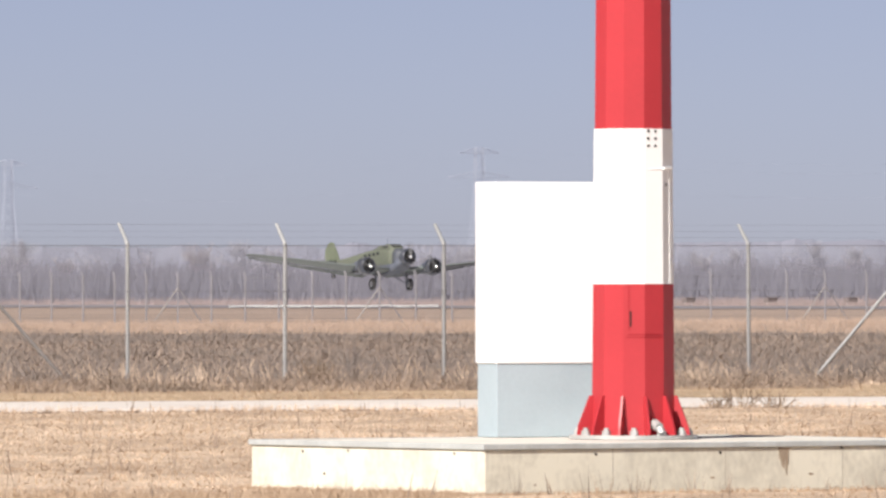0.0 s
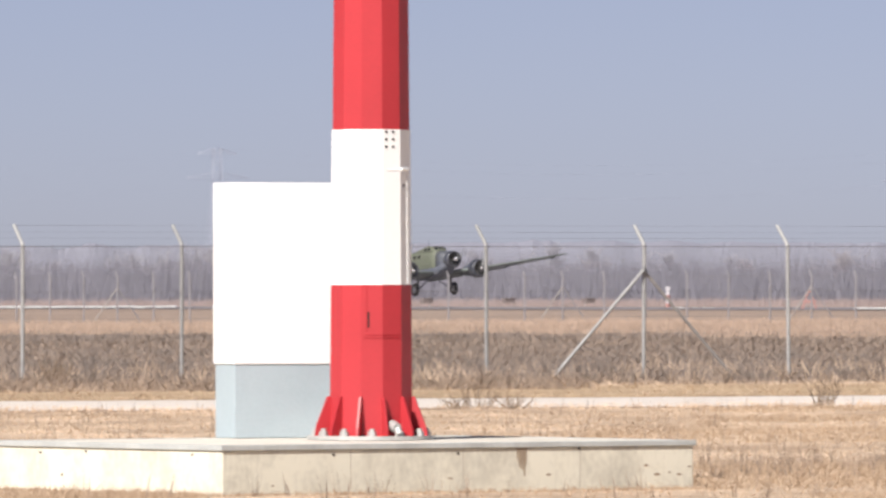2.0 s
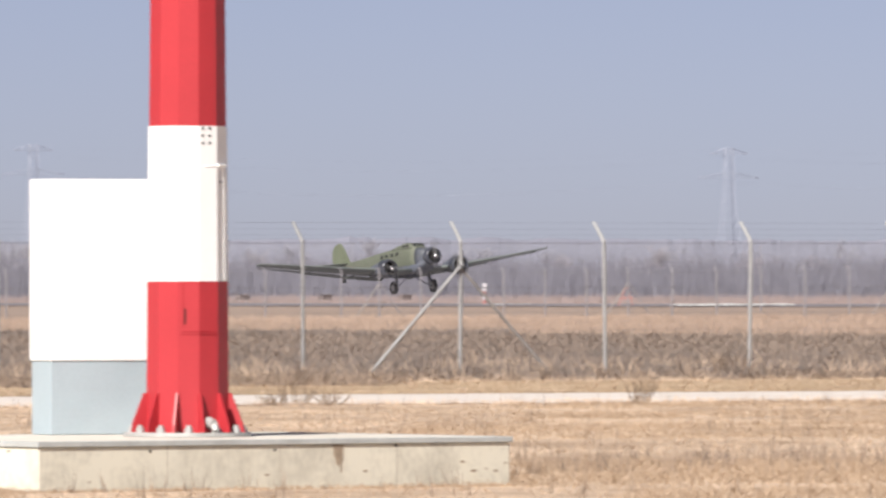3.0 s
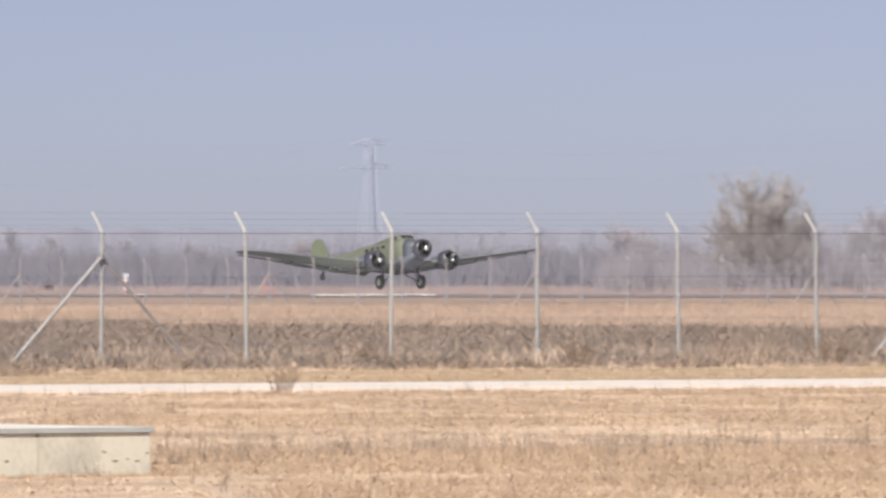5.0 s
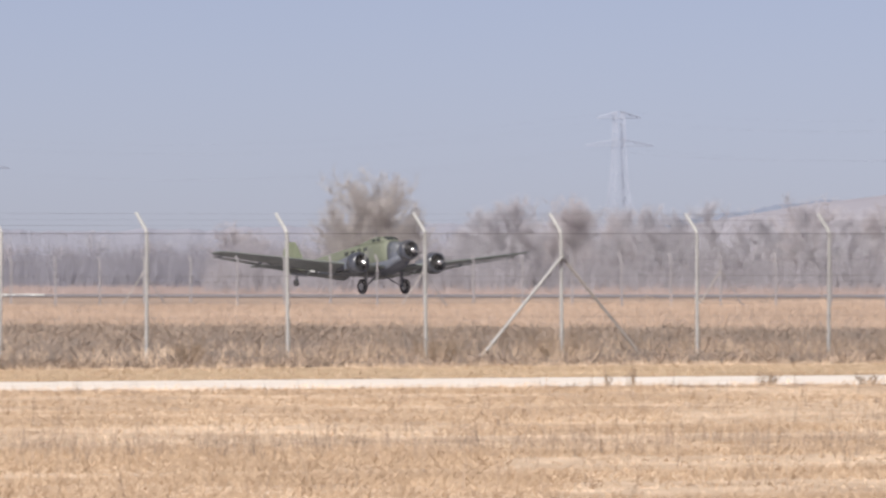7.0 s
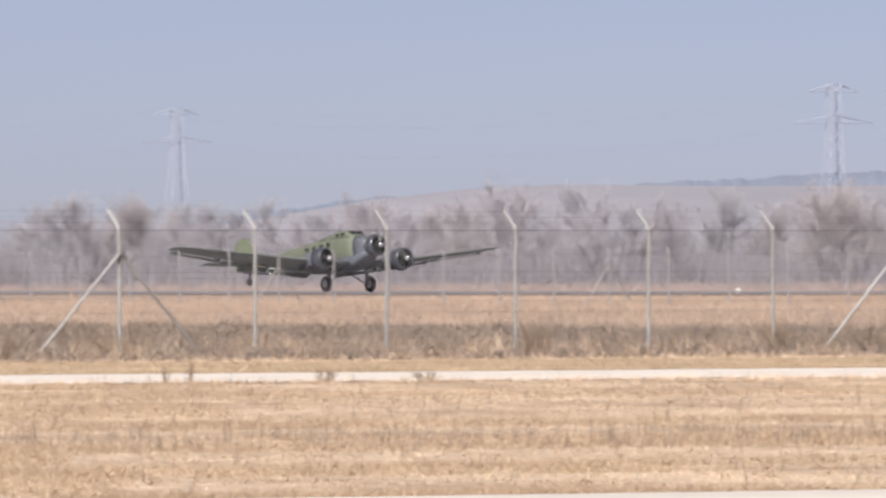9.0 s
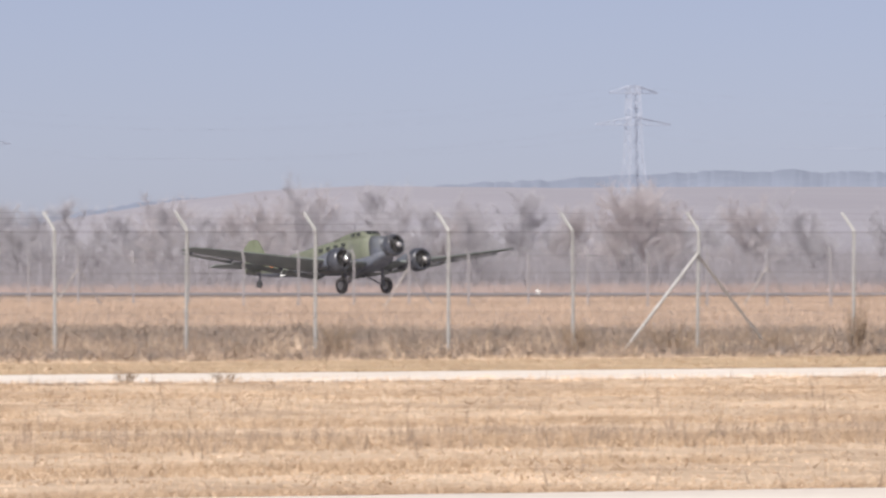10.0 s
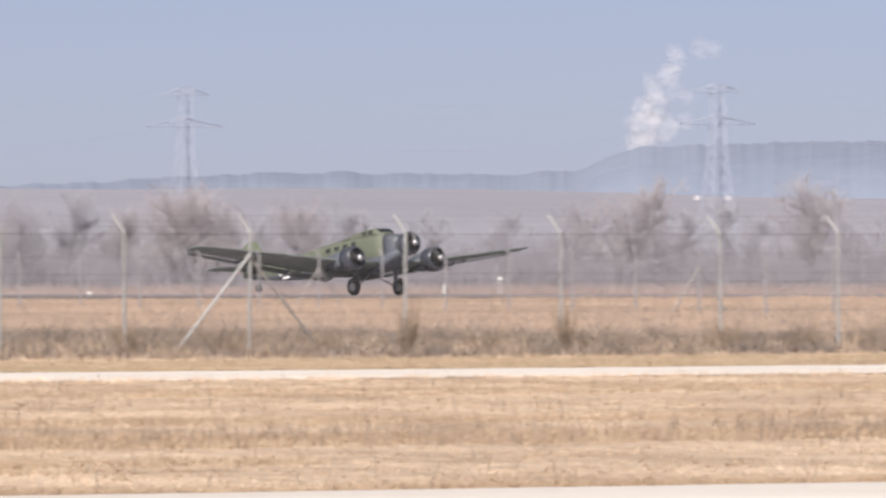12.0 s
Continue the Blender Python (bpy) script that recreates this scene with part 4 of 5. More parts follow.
    # wings with hung trailing flaps
    st = [(0.8, 1.75, 4.6, 1.92), (3.6, 1.30, 4.15, 2.16), (8.5, 0.55, 3.1, 2.70), (13.2, -0.2, 2.0, 3.22), (14.45, -0.6, 1.5, 3.36), (14.63, -1.0, 0.85, 3.38)]
    for sgn, lab in ((1, ""), (-1, "")):
        bm = bmesh.new()
        wing_half(bm, sgn, st)
        w = part("wing", bm, M_WING, t, "tapered corrugated dark green wing, paled for haze", True)
        for y0, y1 in ((1.2, 4.9), (5.0, 9.4), (9.5, 14.1)):
            bm = bmesh.new()

            def te(y):
                for a, b in zip(st, st[1:]):
                    if y <= b[0]:
                        k = (y - a[0]) / (b[0] - a[0])
                        return a[1] - a[2] + k * ((b[1] - b[2]) - (a[1] - a[2])), a[3] + k * (b[3] - a[3]) + 0.04 - 0.055 * (a[2] + k * (b[2] - a[2]))
                return st[-1][1] - st[-1][2], st[-1][3] - 0.02
            rings = []
            droop = 0.26 if y1 < 9.5 else 0.14
            for y in (y0, (y0 + y1) / 2, y1):
                ex, ez = te(y)
                ch = 0.95 - 0.035 * y
                rings.append([Vector((ex - 0.02 + px * 0.94, sgn * y, ez - 0.075 + px * droop + pz)) for px, pz in foil(ch, 0.13)])
            loft(bm, rings)
            bmesh.ops.recalc_face_normals(bm, faces=bm.faces)
            part("flap", bm, M_WING, w, "", True)
            for y in (y0 + 0.4, y1 - 0.4):
                ex, ez = te(y)
                bm = bmesh.new()
                box(bm, ex - 0.5, ex + 0.35, sgn * y - 0.02, sgn * y + 0.02, ez - 0.15, ez - 0.02)
                part("flap_bracket", bm, M_UNDER, w)
    # tail
    for sgn in (-1, 1):
        bm = bmesh.new()
        wing_half(bm, sgn, [(0.15, -10.9, 2.5, 3.50), (2.5, -11.5, 1.9, 3.52), (3.9, -12.0, 1.3, 3.53)], 0.10)
        part("tailplane", bm, M_WING, t, "", True)
        bm = bmesh.new()
        tube(bm, (-11.8, 0.2 * sgn, 2.85), (-12.0, 1.9 * sgn, 3.48), 0.035, n=8)
        part("tail_strut", bm, M_UNDER, t)
    for name, prof in (("fin", [(-10.9, 3.50), (-11.9, 4.95), (-12.2, 5.35), (-12.65, 5.45), (-12.7, 3.40)]), ("rudder", [(-12.73, 3.3), (-12.68, 5.47), (-13.3, 5.4), (-13.95, 4.95), (-14.15, 4.1), (-13.9, 3.1)])):
        bm = bmesh.new()
        r0 = [Vector((x, -0.07, z)) for x, z in prof]
        r1 = [Vector((x, 0.07, z)) for x, z in prof]
        loft(bm, [r0, r1])
        bmesh.ops.recalc_face_normals(bm, faces=bm.faces)
        bmesh.ops.bevel(bm, geom=list(bm.edges), offset=0.04, segments=2, affect="EDGES")
        part(name, bm, M_FIN, t, "bright green " + name)
    # engines: nose, then wings, toed out
    engines = [(3.2, 0.0, 3.03, 0.0, 0.78), (1.55, 3.6, 2.22, -3.0, 0.82), (1.55, -3.6, 2.22, 3.0, 0.82)]
    for x, y, z, toe, r in engines:
        m = Matrix.Translation((x, y, z)) @ pose(0, 0, 0, 0, 0, toe)

        def rev(profile, n=28):
            bm = bmesh.new()
            loft(bm, [[m @ Vector((px, pr * math.cos(2 * math.pi * i / n), pr * math.sin(2 * math.pi * i / n))) for i in range(n)] for px, pr in profile])
            bmesh.ops.recalc_face_normals(bm, faces=bm.faces)
            return bm
        n_ob = part("nacelle", rev([(-2.6, 0.12), (-1.9, r * 0.55), (-0.6, r * 0.82), (0.0, r * 0.86)] if y else [(-0.3, r * 0.80), (0.15, r * 0.88), (0.50, r * 0.86)]), M_UNDER if y else M_NOSE, t, "", True)
        part("cowling", rev([(-0.05 if y else 0.32, r * 0.93), (-0.05 if y else 0.32, r), (0.45, r * 1.04), (0.75, r * 1.0), (0.92, r * 0.90), (0.95, r * 0.80), (0.86, r * 0.78), (0.3, r * 0.86)]), M_COWL, n_ob, "gloss black ring cowling", True)
        part("crankcase", rev([(0.0, r * 0.84), (0.35, r * 0.84), (0.4, r * 0.30), (0.85, r * 0.26), (1.02, r * 0.14)]), M_ENGINE, n_ob, "dark radial engine", True)
        for k in range(9):
            a = 2 * math.pi * k / 9
            bm = bmesh.new()
            tube(bm, m @ Vector((0.6, r * 0.25 * math.cos(a), r * 0.25 * math.sin(a))), m @ Vector((0.6, r * 0.76 * math.cos(a), r * 0.76 * math.sin(a))), 0.10, 0.085, n=8)
            part("cylinder", bm, M_ENGINE, n_ob)
        # propeller: hub and two blades as one turning part
        bm = bmesh.new()
        tube(bm, (-0.12, 0, 0), (0.02, 0, 0), 0.12, 0.12, n=16)
        for s in (-1, 1):
            rings = []
            for rr, ch, tw in ((0.1, 0.10, 55), (0.4, 0.20, 42), (0.85, 0.23, 28), (1.25, 0.17, 20), (1.42, 0.06, 17)):
                c, sn = math.cos(radians(tw)), math.sin(radians(tw))
                rings.append([Vector((dx * sn + dz * c, (dx * c - dz * sn) * s, rr * s)) for dx, dz in ((-ch / 2, 0), (-ch / 4, 0.02), (ch / 4, 0.02), (ch / 2, 0), (ch / 4, -0.015), (-ch / 4, -0.015))])
            loft(bm, rings)
        bmesh.ops.recalc_face_normals(bm, faces=bm.faces)
        pr = part("propeller", bm, M_PROP, t, "bright metal two-blade propeller")
        pr.matrix_basis = m @ Matrix.Translation((1.08, 0, 0))
        bm = bmesh.new()
        loft(bm, [[Vector((px, rr * math.cos(2 * math.pi * i / 20), rr * math.sin(2 * math.pi * i / 20))) for i in range(20)] for px, rr in ((-0.10, 0.23), (0.08, 0.23), (0.20, 0.19), (0.30, 0.10), (0.34, 0.02))])
        bmesh.ops.recalc_face_normals(bm, faces=bm.faces)
        part("hub", bm, M_SPINNER, pr, "polished metal propeller hub", True)
        props.append((pr, m @ Matrix.Translation((1.08, 0, 0))))
        if y:
            sg = 1 if y > 0 else -1
            bm = bmesh.new()
            tube(bm, m @ Vector((0.1, 0.5 * sg, -0.45)), m @ Vector((-1.7, 0.55 * sg, -0.5)), 0.09, n=10)
            part("exhaust_pipe", bm, M_ENGINE, n_ob)
    # undercarriage
    for s in (-1, 1):
        y = 2.0 * s
        bm = bmesh.new()
        loft(bm, [[Vector((0.16 * math.cos(a) + dx, y - 0.30 * s + 0.10 * math.sin(a), z)) for a in (0, 0.8, 1.57, 2.4, 3.14, 3.9, 4.71, 5.5)] for dx, z in ((0.0, 0.55), (0.05, 1.2), (0.1, 2.0))])
        bmesh.ops.recalc_face_normals(bm, faces=bm.faces)
        leg = part("gear_leg", bm, M_UNDER, t, "", True)
        for a, b in (((0.0, y - 0.3 * s, 0.6), (-1.5, 0.75 * s, 1.75)), ((0.0, y - 0.3 * s, 0.6), (1.2, 0.75 * s, 1.8)), ((0.0, y - 0.35 * s, 0.6), (0.0, y + 0.05 * s, 0.6))):
            bm = bmesh.new()
            tube(bm, a, b, 0.055, n=8)
            part("gear_strut", bm, M_UNDER, leg)
        bm = bmesh.new()
        prof = [(-0.12, 0.30), (-0.17, 0.40), (-0.17, 0.50), (-0.11, 0.575), (0.0, 0.60), (0.11, 0.575), (0.17, 0.50), (0.17, 0.40), (0.12, 0.30)]
        n = 28
        loft(bm, [[Vector((pr2 * math.cos(2 * math.pi * i / n), py, pr2 * math.sin(2 * math.pi * i / n))) for i in range(n)] for py, pr2 in prof])
        bmesh.ops.recalc_face_normals(bm, faces=bm.faces)
        wh = part("wheel", bm, M_BLACK, t, "black rubber main wheel", True)
        bm = bmesh.new()
        tube(bm, (0, -0.135, 0), (0, 0.135, 0), 0.29, n=20)
        tube(bm, (0, -0.19, 0), (0, 0.19, 0), 0.12, 0.12, n=14)
        part("hub", bm, M_HUB, wh, "pale metal wheel hub")
        wh.matrix_basis = pose(0, y, 0.6)
        wheels.append((wh, Vector((0, y, 0.6))))
    bm = bmesh.new()
    tube(bm, (-12.2, 0, 3.0), (-12.35, 0, 2.25), 0.09, n=10)
    tl = part("tail_leg", bm, M_UNDER, t)
    bm = bmesh.new()
    tube(bm, (-12.4, -0.1, 2.16), (-12.4, 0.1, 2.16), 0.26, n=20)
    bmesh.ops.bevel(bm, geom=[e for e in bm.edges if len(e.link_faces) == 2 and e.calc_face_angle(0) > 1], offset=0.05, segments=2, affect="EDGES")
    part("tail_wheel", bm, M_BLACK, t, "small black tail wheel")
    bm = bmesh.new()
    tube(bm, (-0.6, 0, 4.5), (-0.6, 0, 5.1), 0.025, 0.015, n=6)
    part("aerial_mast", bm, M_UNDER, t)
    return t


props, wheels = [], []
aircraft = build_aircraft()


def travelled(t):
    """Metres along the runway."""
    return 31.567 * t - 0.33082 * t * t + 0.0034932 * t ** 3


def motions():
    rows = []
    for i in range(0, 49):
        t = i * 0.25
        p = RUN0 + RUN * travelled(t)
        rows.append((t, pose(p.x, p.y, ramped(LIFTED, t), ramped(BANKED, t), -ramped(PITCHED, t), -63.0)))
    walk(aircraft, rows)
    for k, (ob, m) in enumerate(props):
        walk(ob, [(i / 30, m @ pose(0, 0, 0, 40 * k + 86 * i, 0, 0)) for i in range(361)])
    for ob, c in wheels:
        rows = []
        for i in range(0, 361):
            t = i / 30
            rolled = max(travelled(t) - travelled(7.5), 0) / 0.6
            rows.append((t, pose(c.x, c.y, c.z) @ Matrix.Rotation(rolled, 4, "Y")))
        walk(ob, rows)
    for ob, m, drift in puffs:
        walk(ob, [(0.0, Matrix.Translation(-drift * 6) @ m), (6.0, m), (12.0, Matrix.Translation(drift * 6) @ m)])

# ---- bare trees ----
def grow_tree(seed, height, spread):
    """Vertices and triangles of trunk with limbs, and of the fine crown."""
    rnd = random.Random(seed)
    wood, twig = ([], []), ([], [])

    def prism(store, a, b, ra, rb):
        v, f = store
        d = (b - a)
        q = d.to_track_quat("Z", "Y")
        i = len(v)
        for c, r in ((a, ra), (b, rb)):
            for k in range(3):
                v.append(c + q @ Vector((r * math.cos(2.094 * k), r * math.sin(2.094 * k), 0)))
        for k in range(3):
            j = (k + 1) % 3
            f.append((i + k, i + j, i + 3 + j))
            f.append((i + k, i + 3 + j, i + 3 + k))

    def spray(a, way, length, r, level):
        """A limb that bends upward, forks and ends in fine twigs."""
        n = 4 if level == 0 else 3
        p = a
        for s in range(n):
            way = (way + Vector((rnd.gauss(0, 0.17), rnd.gauss(0, 0.17), rnd.gauss(0.07, 0.10)))).normalized()
            e = p + way * (length / n)
            prism(wood if level < 1 else twig, p, e, r * (1 - 0.2 * s), r * (1 - 0.2 * (s + 1)))
            if level < 3:
                for c in range(2 if level < 2 else rnd.choice((1, 2, 2))):
                    side = way.orthogonal().normalized()
                    side.rotate(Matrix.Rotation(rnd.uniform(0, 6.283), 3, way))
                    tilt = rnd.uniform(0.35, 0.85)
                    nw = (way * math.cos(tilt) + side * math.sin(tilt) + Vector((0, 0, 0.1))).normalized()
                    spray(p.lerp(e, rnd.random()), nw, length * rnd.uniform(0.38, 0.62), max(r * 0.5, (0.016, 0.011, 0.008)[level]), level + 1)
            p = e

    # one to three leaders that dissolve into a wide fan of limbs
    for st in range(rnd.choice((1, 2, 2))):
        lean = Vector((rnd.gauss(0, 0.14), rnd.gauss(0, 0.14), 1)).normalized()
        p, tall = Vector((rnd.gauss(0, 0.3), rnd.gauss(0, 0.3), -0.2)), height * rnd.uniform(0.66, 0.8)
        for k in range(8):
            f = k / 8.0
            e = p + (lean + Vector((rnd.gauss(0, 0.12), rnd.gauss(0, 0.12), 0))).normalized() * tall / 8
            prism(wood, p, e, height * 0.010 * (1.06 - f), height * 0.010 * (0.95 - f))
            if k > 0:
                for c in range(2 if k < 7 else 3):
                    az, rise = rnd.uniform(0, 6.283), rnd.uniform(0.35, 0.95) + 0.35 * f
                    nw = Vector((math.cos(az) * math.cos(rise), math.sin(az) * math.cos(rise), math.sin(rise)))
                    spray(p.lerp(e, rnd.random()), nw, height * spread * rnd.uniform(0.26, 0.42) * (1.05 - 0.45 * f), 0.034 * (1.15 - f), 0)
            p = e
    top = max(p.z for p in twig[0])
    k = height / top
    for st in (wood, twig):
        for p in st[0]:
            p *= k
    return wood, twig


def tree_kind(seed, height, spread, material, label, crown_label):
    w, c = grow_tree(seed, height, spread)
    t = thing("bare_tree", Matrix.Translation((0, -50, -60)), label, "tree", "bare trees behind the runway")
    for name, (v, f), m in (("trunk", w, M_BARK), ("crown", c, material)):
        ob = new(name, arrays(name, v, f, m))
        ob.parent = t
        if name == "crown":
            ob["label"] = crown_label
    return t


NEAR_TREES = [(2704, 9.8), (2740, 11.8), (2776, 12.4), (2808, 11.6), (2850, 9.2), (2990, 8.8), (3040, 9.2), (3090, 9.6), (3126, 9.4), (3165, 9.0), (3230, 8.3), (2968, 8.8), (3012, 9.3), (3066, 9.6), (3108, 9.8), (3145, 9.4), (3188, 8.6), (3262, 8.6), (3330, 8.2), (3440, 8.6), (3560, 9.0), (3640, 8.2), (3735, 9.6), (3845, 9.2), (4000, 8.8), (4075, 8.6), (3290, 8.8), (3406, 9.2), (3470, 8.0), (3526, 9.8), (3600, 8.6),
              (3690, 9.2), (3770, 12.0), (3800, 11.0), (3880, 8.6), (3930, 10.6), (3965, 10.8), (4030, 8.4), (4114, 9.8), (4174, 10.4), (4240, 8.8), (4324, 10.8), (4380, 10.9), (4440, 10.6), (4520, 9.2), (4589, 9.6), (4649, 10.4),
              (4700, 8.2), (5030, 8.6), (5074, 9.6), (5149, 11.4), (5190, 8.0), (5230, 7.6), (5314, 9.0), (5360, 7.8), (5494, 12.0), (5530, 9.0), (5590, 8.6), (5680, 9.4), (5760, 8.8)]


def build_trees():
    rnd = random.Random(77)
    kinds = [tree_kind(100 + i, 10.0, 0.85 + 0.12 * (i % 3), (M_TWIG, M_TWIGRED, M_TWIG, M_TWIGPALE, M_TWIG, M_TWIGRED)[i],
                       ("tall bare winter tree behind the runway, twigs grey-mauve for haze", "tall bare winter tree with reddish twigs behind the runway", "tall bare winter tree behind the runway, twigs grey-mauve for haze",
                        "broad bare tree with pale tan twigs behind the runway", "slim bare winter tree behind the runway, twigs grey-mauve for haze", "bare tree with reddish twigs behind the runway")[i], "dense bare twigs") for i in range(6)]
    used = set()

    def put(k, u, d, h):
        m = at(u, d)
        s = h / 10.0
        mm = Matrix.Translation(m) @ pose(0, 0, 0, 0, 0, rnd.uniform(0, 360))
        if k not in used:
            used.add(k)
            ob = kinds[k]
        else:
            ob = copy_thing(kinds[k], mm)
        ob.matrix_basis = mm @ Matrix.Diagonal((s * rnd.uniform(0.95, 1.25), s * rnd.uniform(0.95, 1.25), s, 1))
    for u, h in NEAR_TREES:
        k = 3 if 2680 < u < 2870 else (rnd.choice((1, 5)) if 4300 < u < 4460 or u in (5149, 5494) else rnd.choice((0, 2, 4, 0, 2, 1)))
        put(k, u, rnd.uniform(935, 995), h * 1.02)
    for i in range(110):
        u = rnd.uniform(2880, 4700) if i < 84 else rnd.uniform(4700, 5900)
        put(rnd.choice((0, 2, 4)), u, rnd.uniform(980, 1120), rnd.uniform(5.5, 9.4))
    for i in range(150):
        u = rnd.uniform(-500, 3100)
        put(rnd.choice((0, 2, 4, 0, 2, 1)), u, rnd.uniform(1350, 1900), rnd.uniform(6.0, 10.5))


def thicket(name, u0, u1, d0, d1, h0, h1, count, width, material, label, seed):
    """A belt of bare undergrowth made of countless upright twigs."""
    rg = np.random.RandomState(seed)
    u = rg.uniform(u0, u1, count)
    d = rg.uniform(d0, d1, count)
    spots = np.array([tuple(at(a, b)) for a, b in zip(u, d)])
    hh = np.array([h0 + (h1 - h0) * (0.5 + 0.5 * noise.noise(Vector((a / 90.0, b / 60.0, seed)))) for a, b in zip(u, d)])
    hh *= np.sqrt(rg.uniform(0.05, 1.0, count))
    blades(name, spots, hh, 4, 1.6, width, material, label, seed, "undergrowth", droop=0.5)


build_trees()
# woods and bare scrub are tinted for haze by their materials
thicket("far_woods", -500, 3300, 1250, 1900, 4.5, 9.5, 48000, 0.13, M_THICKET, "distant belt of bare woods, mauve-grey for haze", 51)
thicket("bare_scrub", 2500, 5900, 930, 1100, 2.0, 7.0, 54000, 0.08, M_SCRUB, "bare scrub behind the runway, blue-grey for haze", 52)
rgl = np.random.RandomState(53)
low_spots = np.array([tuple(on_runway(q, s)) for q, s in zip(rgl.uniform(-500, 620, 44000), rgl.uniform(38, 190, 44000))])
blades("low_scrub", low_spots, rgl.uniform(0.25, 1.05, 44000), 4, 0.9, 0.055, M_SCRUB2, "low brown scrub beyond the runway edge", 53, "undergrowth", droop=0.8)


# ---- wooded ridge on the horizon ----
def ridge(name, d, profile, material, label, rough, seed):
    verts, faces = [], []
    us = np.arange(profile[0][0], profile[-1][0], 2.5)
    hs = np.interp(us, [p[0] for p in profile], [p[1] for p in profile])
    for i, (u, h) in enumerate(zip(us, hs)):
        h += rough * 0.5 * noise.noise(Vector((u / 60.0, seed, 0)))
        crown = rough * (0.16 * noise.noise(Vector((u / 17.0, seed, 3))) + 0.12 * noise.noise(Vector((u / 6.0, seed, 5))))
        for k, (dd, kz) in enumerate(((0, -0.3), (60, 0.35), (140, 0.75), (230, 1.0), (330, 0.9))):
            verts.append(at(u, d + dd, h * kz + (crown if k > 2 else 0)))
    for i in range(len(us) - 1):
        for k in range(4):
            a = i * 5 + k
            faces.append((a, a + 5, a + 6, a + 1))
    tagged(new(name, arrays(name, verts, faces, material, True)), label, "ridge", kind="structure")


ridge("backdrop_ridge", 4500, [(2900, 10), (3500, 38), (3800, 43), (4100, 47), (4500, 53), (4700, 53), (4900, 52), (5030, 53), (5090, 57), (5170, 65), (5300, 67), (5700, 69), (6200, 69)], M_RIDGEHAZE, "far wooded ridge on the horizon, coloured blue-grey for haze", 4.0, 4)
ridge("backdrop_woods", 3300, [(-900, 16), (500, 18), (1500, 20), (2300, 19), (3000, 22), (3300, 20)], M_WOODSHAZE, "far woods on the horizon, coloured blue-grey for haze", 3.0, 9)

# ---- pylons and lines ----
# place along the pan, distance, how deep the feet stand in the hill
PYLONS = [(-820, 2700, 0), (15, 2640, 0), (848, 2480, -1.0), (2078, 2480, 0), (3210, 2150, 5.0), (4372, 1884, 5.9), (5314, 1846, 4.7), (6350, 1800, 4.7)]


def bars(name, pairs, r, material, parent):
    bm = bmesh.new()
    for a, b in pairs:
        tube(bm, a, b, r, n=4, cap=False)
    return part(name, bm, material, parent)


def build_pylon():
    t = thing("power_pylon", Matrix(), "distant lattice power pylon, haze in its pale grey colour", "pylon", "power pylons")
    legs, braces = [], []

    def w(z):
        return 3.6 - 2.3 * min(z / 24, 1) - 0.35 * max(z - 24, 0) / 13
    levels = [0, 5, 9.5, 13.5, 17, 20, 23, 26, 29, 32, 35, 37]
    cs = ((-1, -1), (1, -1), (1, 1), (-1, 1))
    for a, b in zip(levels, levels[1:]):
        for i in range(4):
            c, c2 = cs[i], cs[(i + 1) % 4]
            legs.append((Vector((c[0] * w(a), c[1] * w(a), a)), Vector((c[0] * w(b), c[1] * w(b), b))))
            braces.append((Vector((c[0] * w(a), c[1] * w(a), a)), Vector((c2[0] * w(b), c2[1] * w(b), b))))
            braces.append((Vector((c2[0] * w(a), c2[1] * w(a), a)), Vector((c[0] * w(b), c[1] * w(b), b))))
    for c in cs:
        bm = bmesh.new()
        loft(bm, [[Vector((c[0] * w(z) + 0.07 * a, c[1] * w(z) + 0.07 * b, z)) for a, b in cs] for z in levels])
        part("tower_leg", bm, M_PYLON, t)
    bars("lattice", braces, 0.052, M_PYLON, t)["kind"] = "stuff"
    for z, half in ((29.5, 8.1), (35.6, 5.2)):
        arm = []
        for s in (-1, 1):
            for y in (-0.5, 0.5):
                arm.append((Vector((0, y, z)), Vector((half * s, 0, z))))
                arm.append((Vector((0.4 * s, y, z + 1.5)), Vector((half * s, 0, z + 0.1))))
            for k in range(1, 6):
                x = half * s * k / 6
                arm.append((Vector((x, 0, z)), Vector((x, 0, z + 1.5 * (1 - k / 6)))))
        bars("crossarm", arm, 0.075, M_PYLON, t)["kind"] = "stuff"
    return t


def build_line():
    first = build_pylon()
    spots = [at(u, d) - Vector((0, 0, deep)) for u, d, deep in PYLONS]
    ways = []
    for i, p in enumerate(spots):
        m = Matrix.Translation(p) @ pose(0, 0, 0, 0, 0, 14)
        ways.append(m)
        if i == 0:
            first.matrix_world = m
        else:
            copy_thing(first, m)
    t = thing("power_line", Matrix(), "thin overhead power lines strung between the pylons, haze in their colour", "power line")
    for x, z in ((-8.0, 28.6), (8.0, 28.6), (-4.6, 28.6), (-5.1, 34.8), (5.1, 34.8), (0, 37.1)):
        run = [ways[0] @ Vector((x, 0, z))]
        for a, b in zip(ways, ways[1:]):
            pa, pb = a @ Vector((x, 0, z)), b @ Vector((x, 0, z))
            for k in range(1, 11):
                f = k / 10
                run.append(pa.lerp(pb, f) - Vector((0, 0, 16 * f * (1 - f))))
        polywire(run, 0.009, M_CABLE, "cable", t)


build_line()


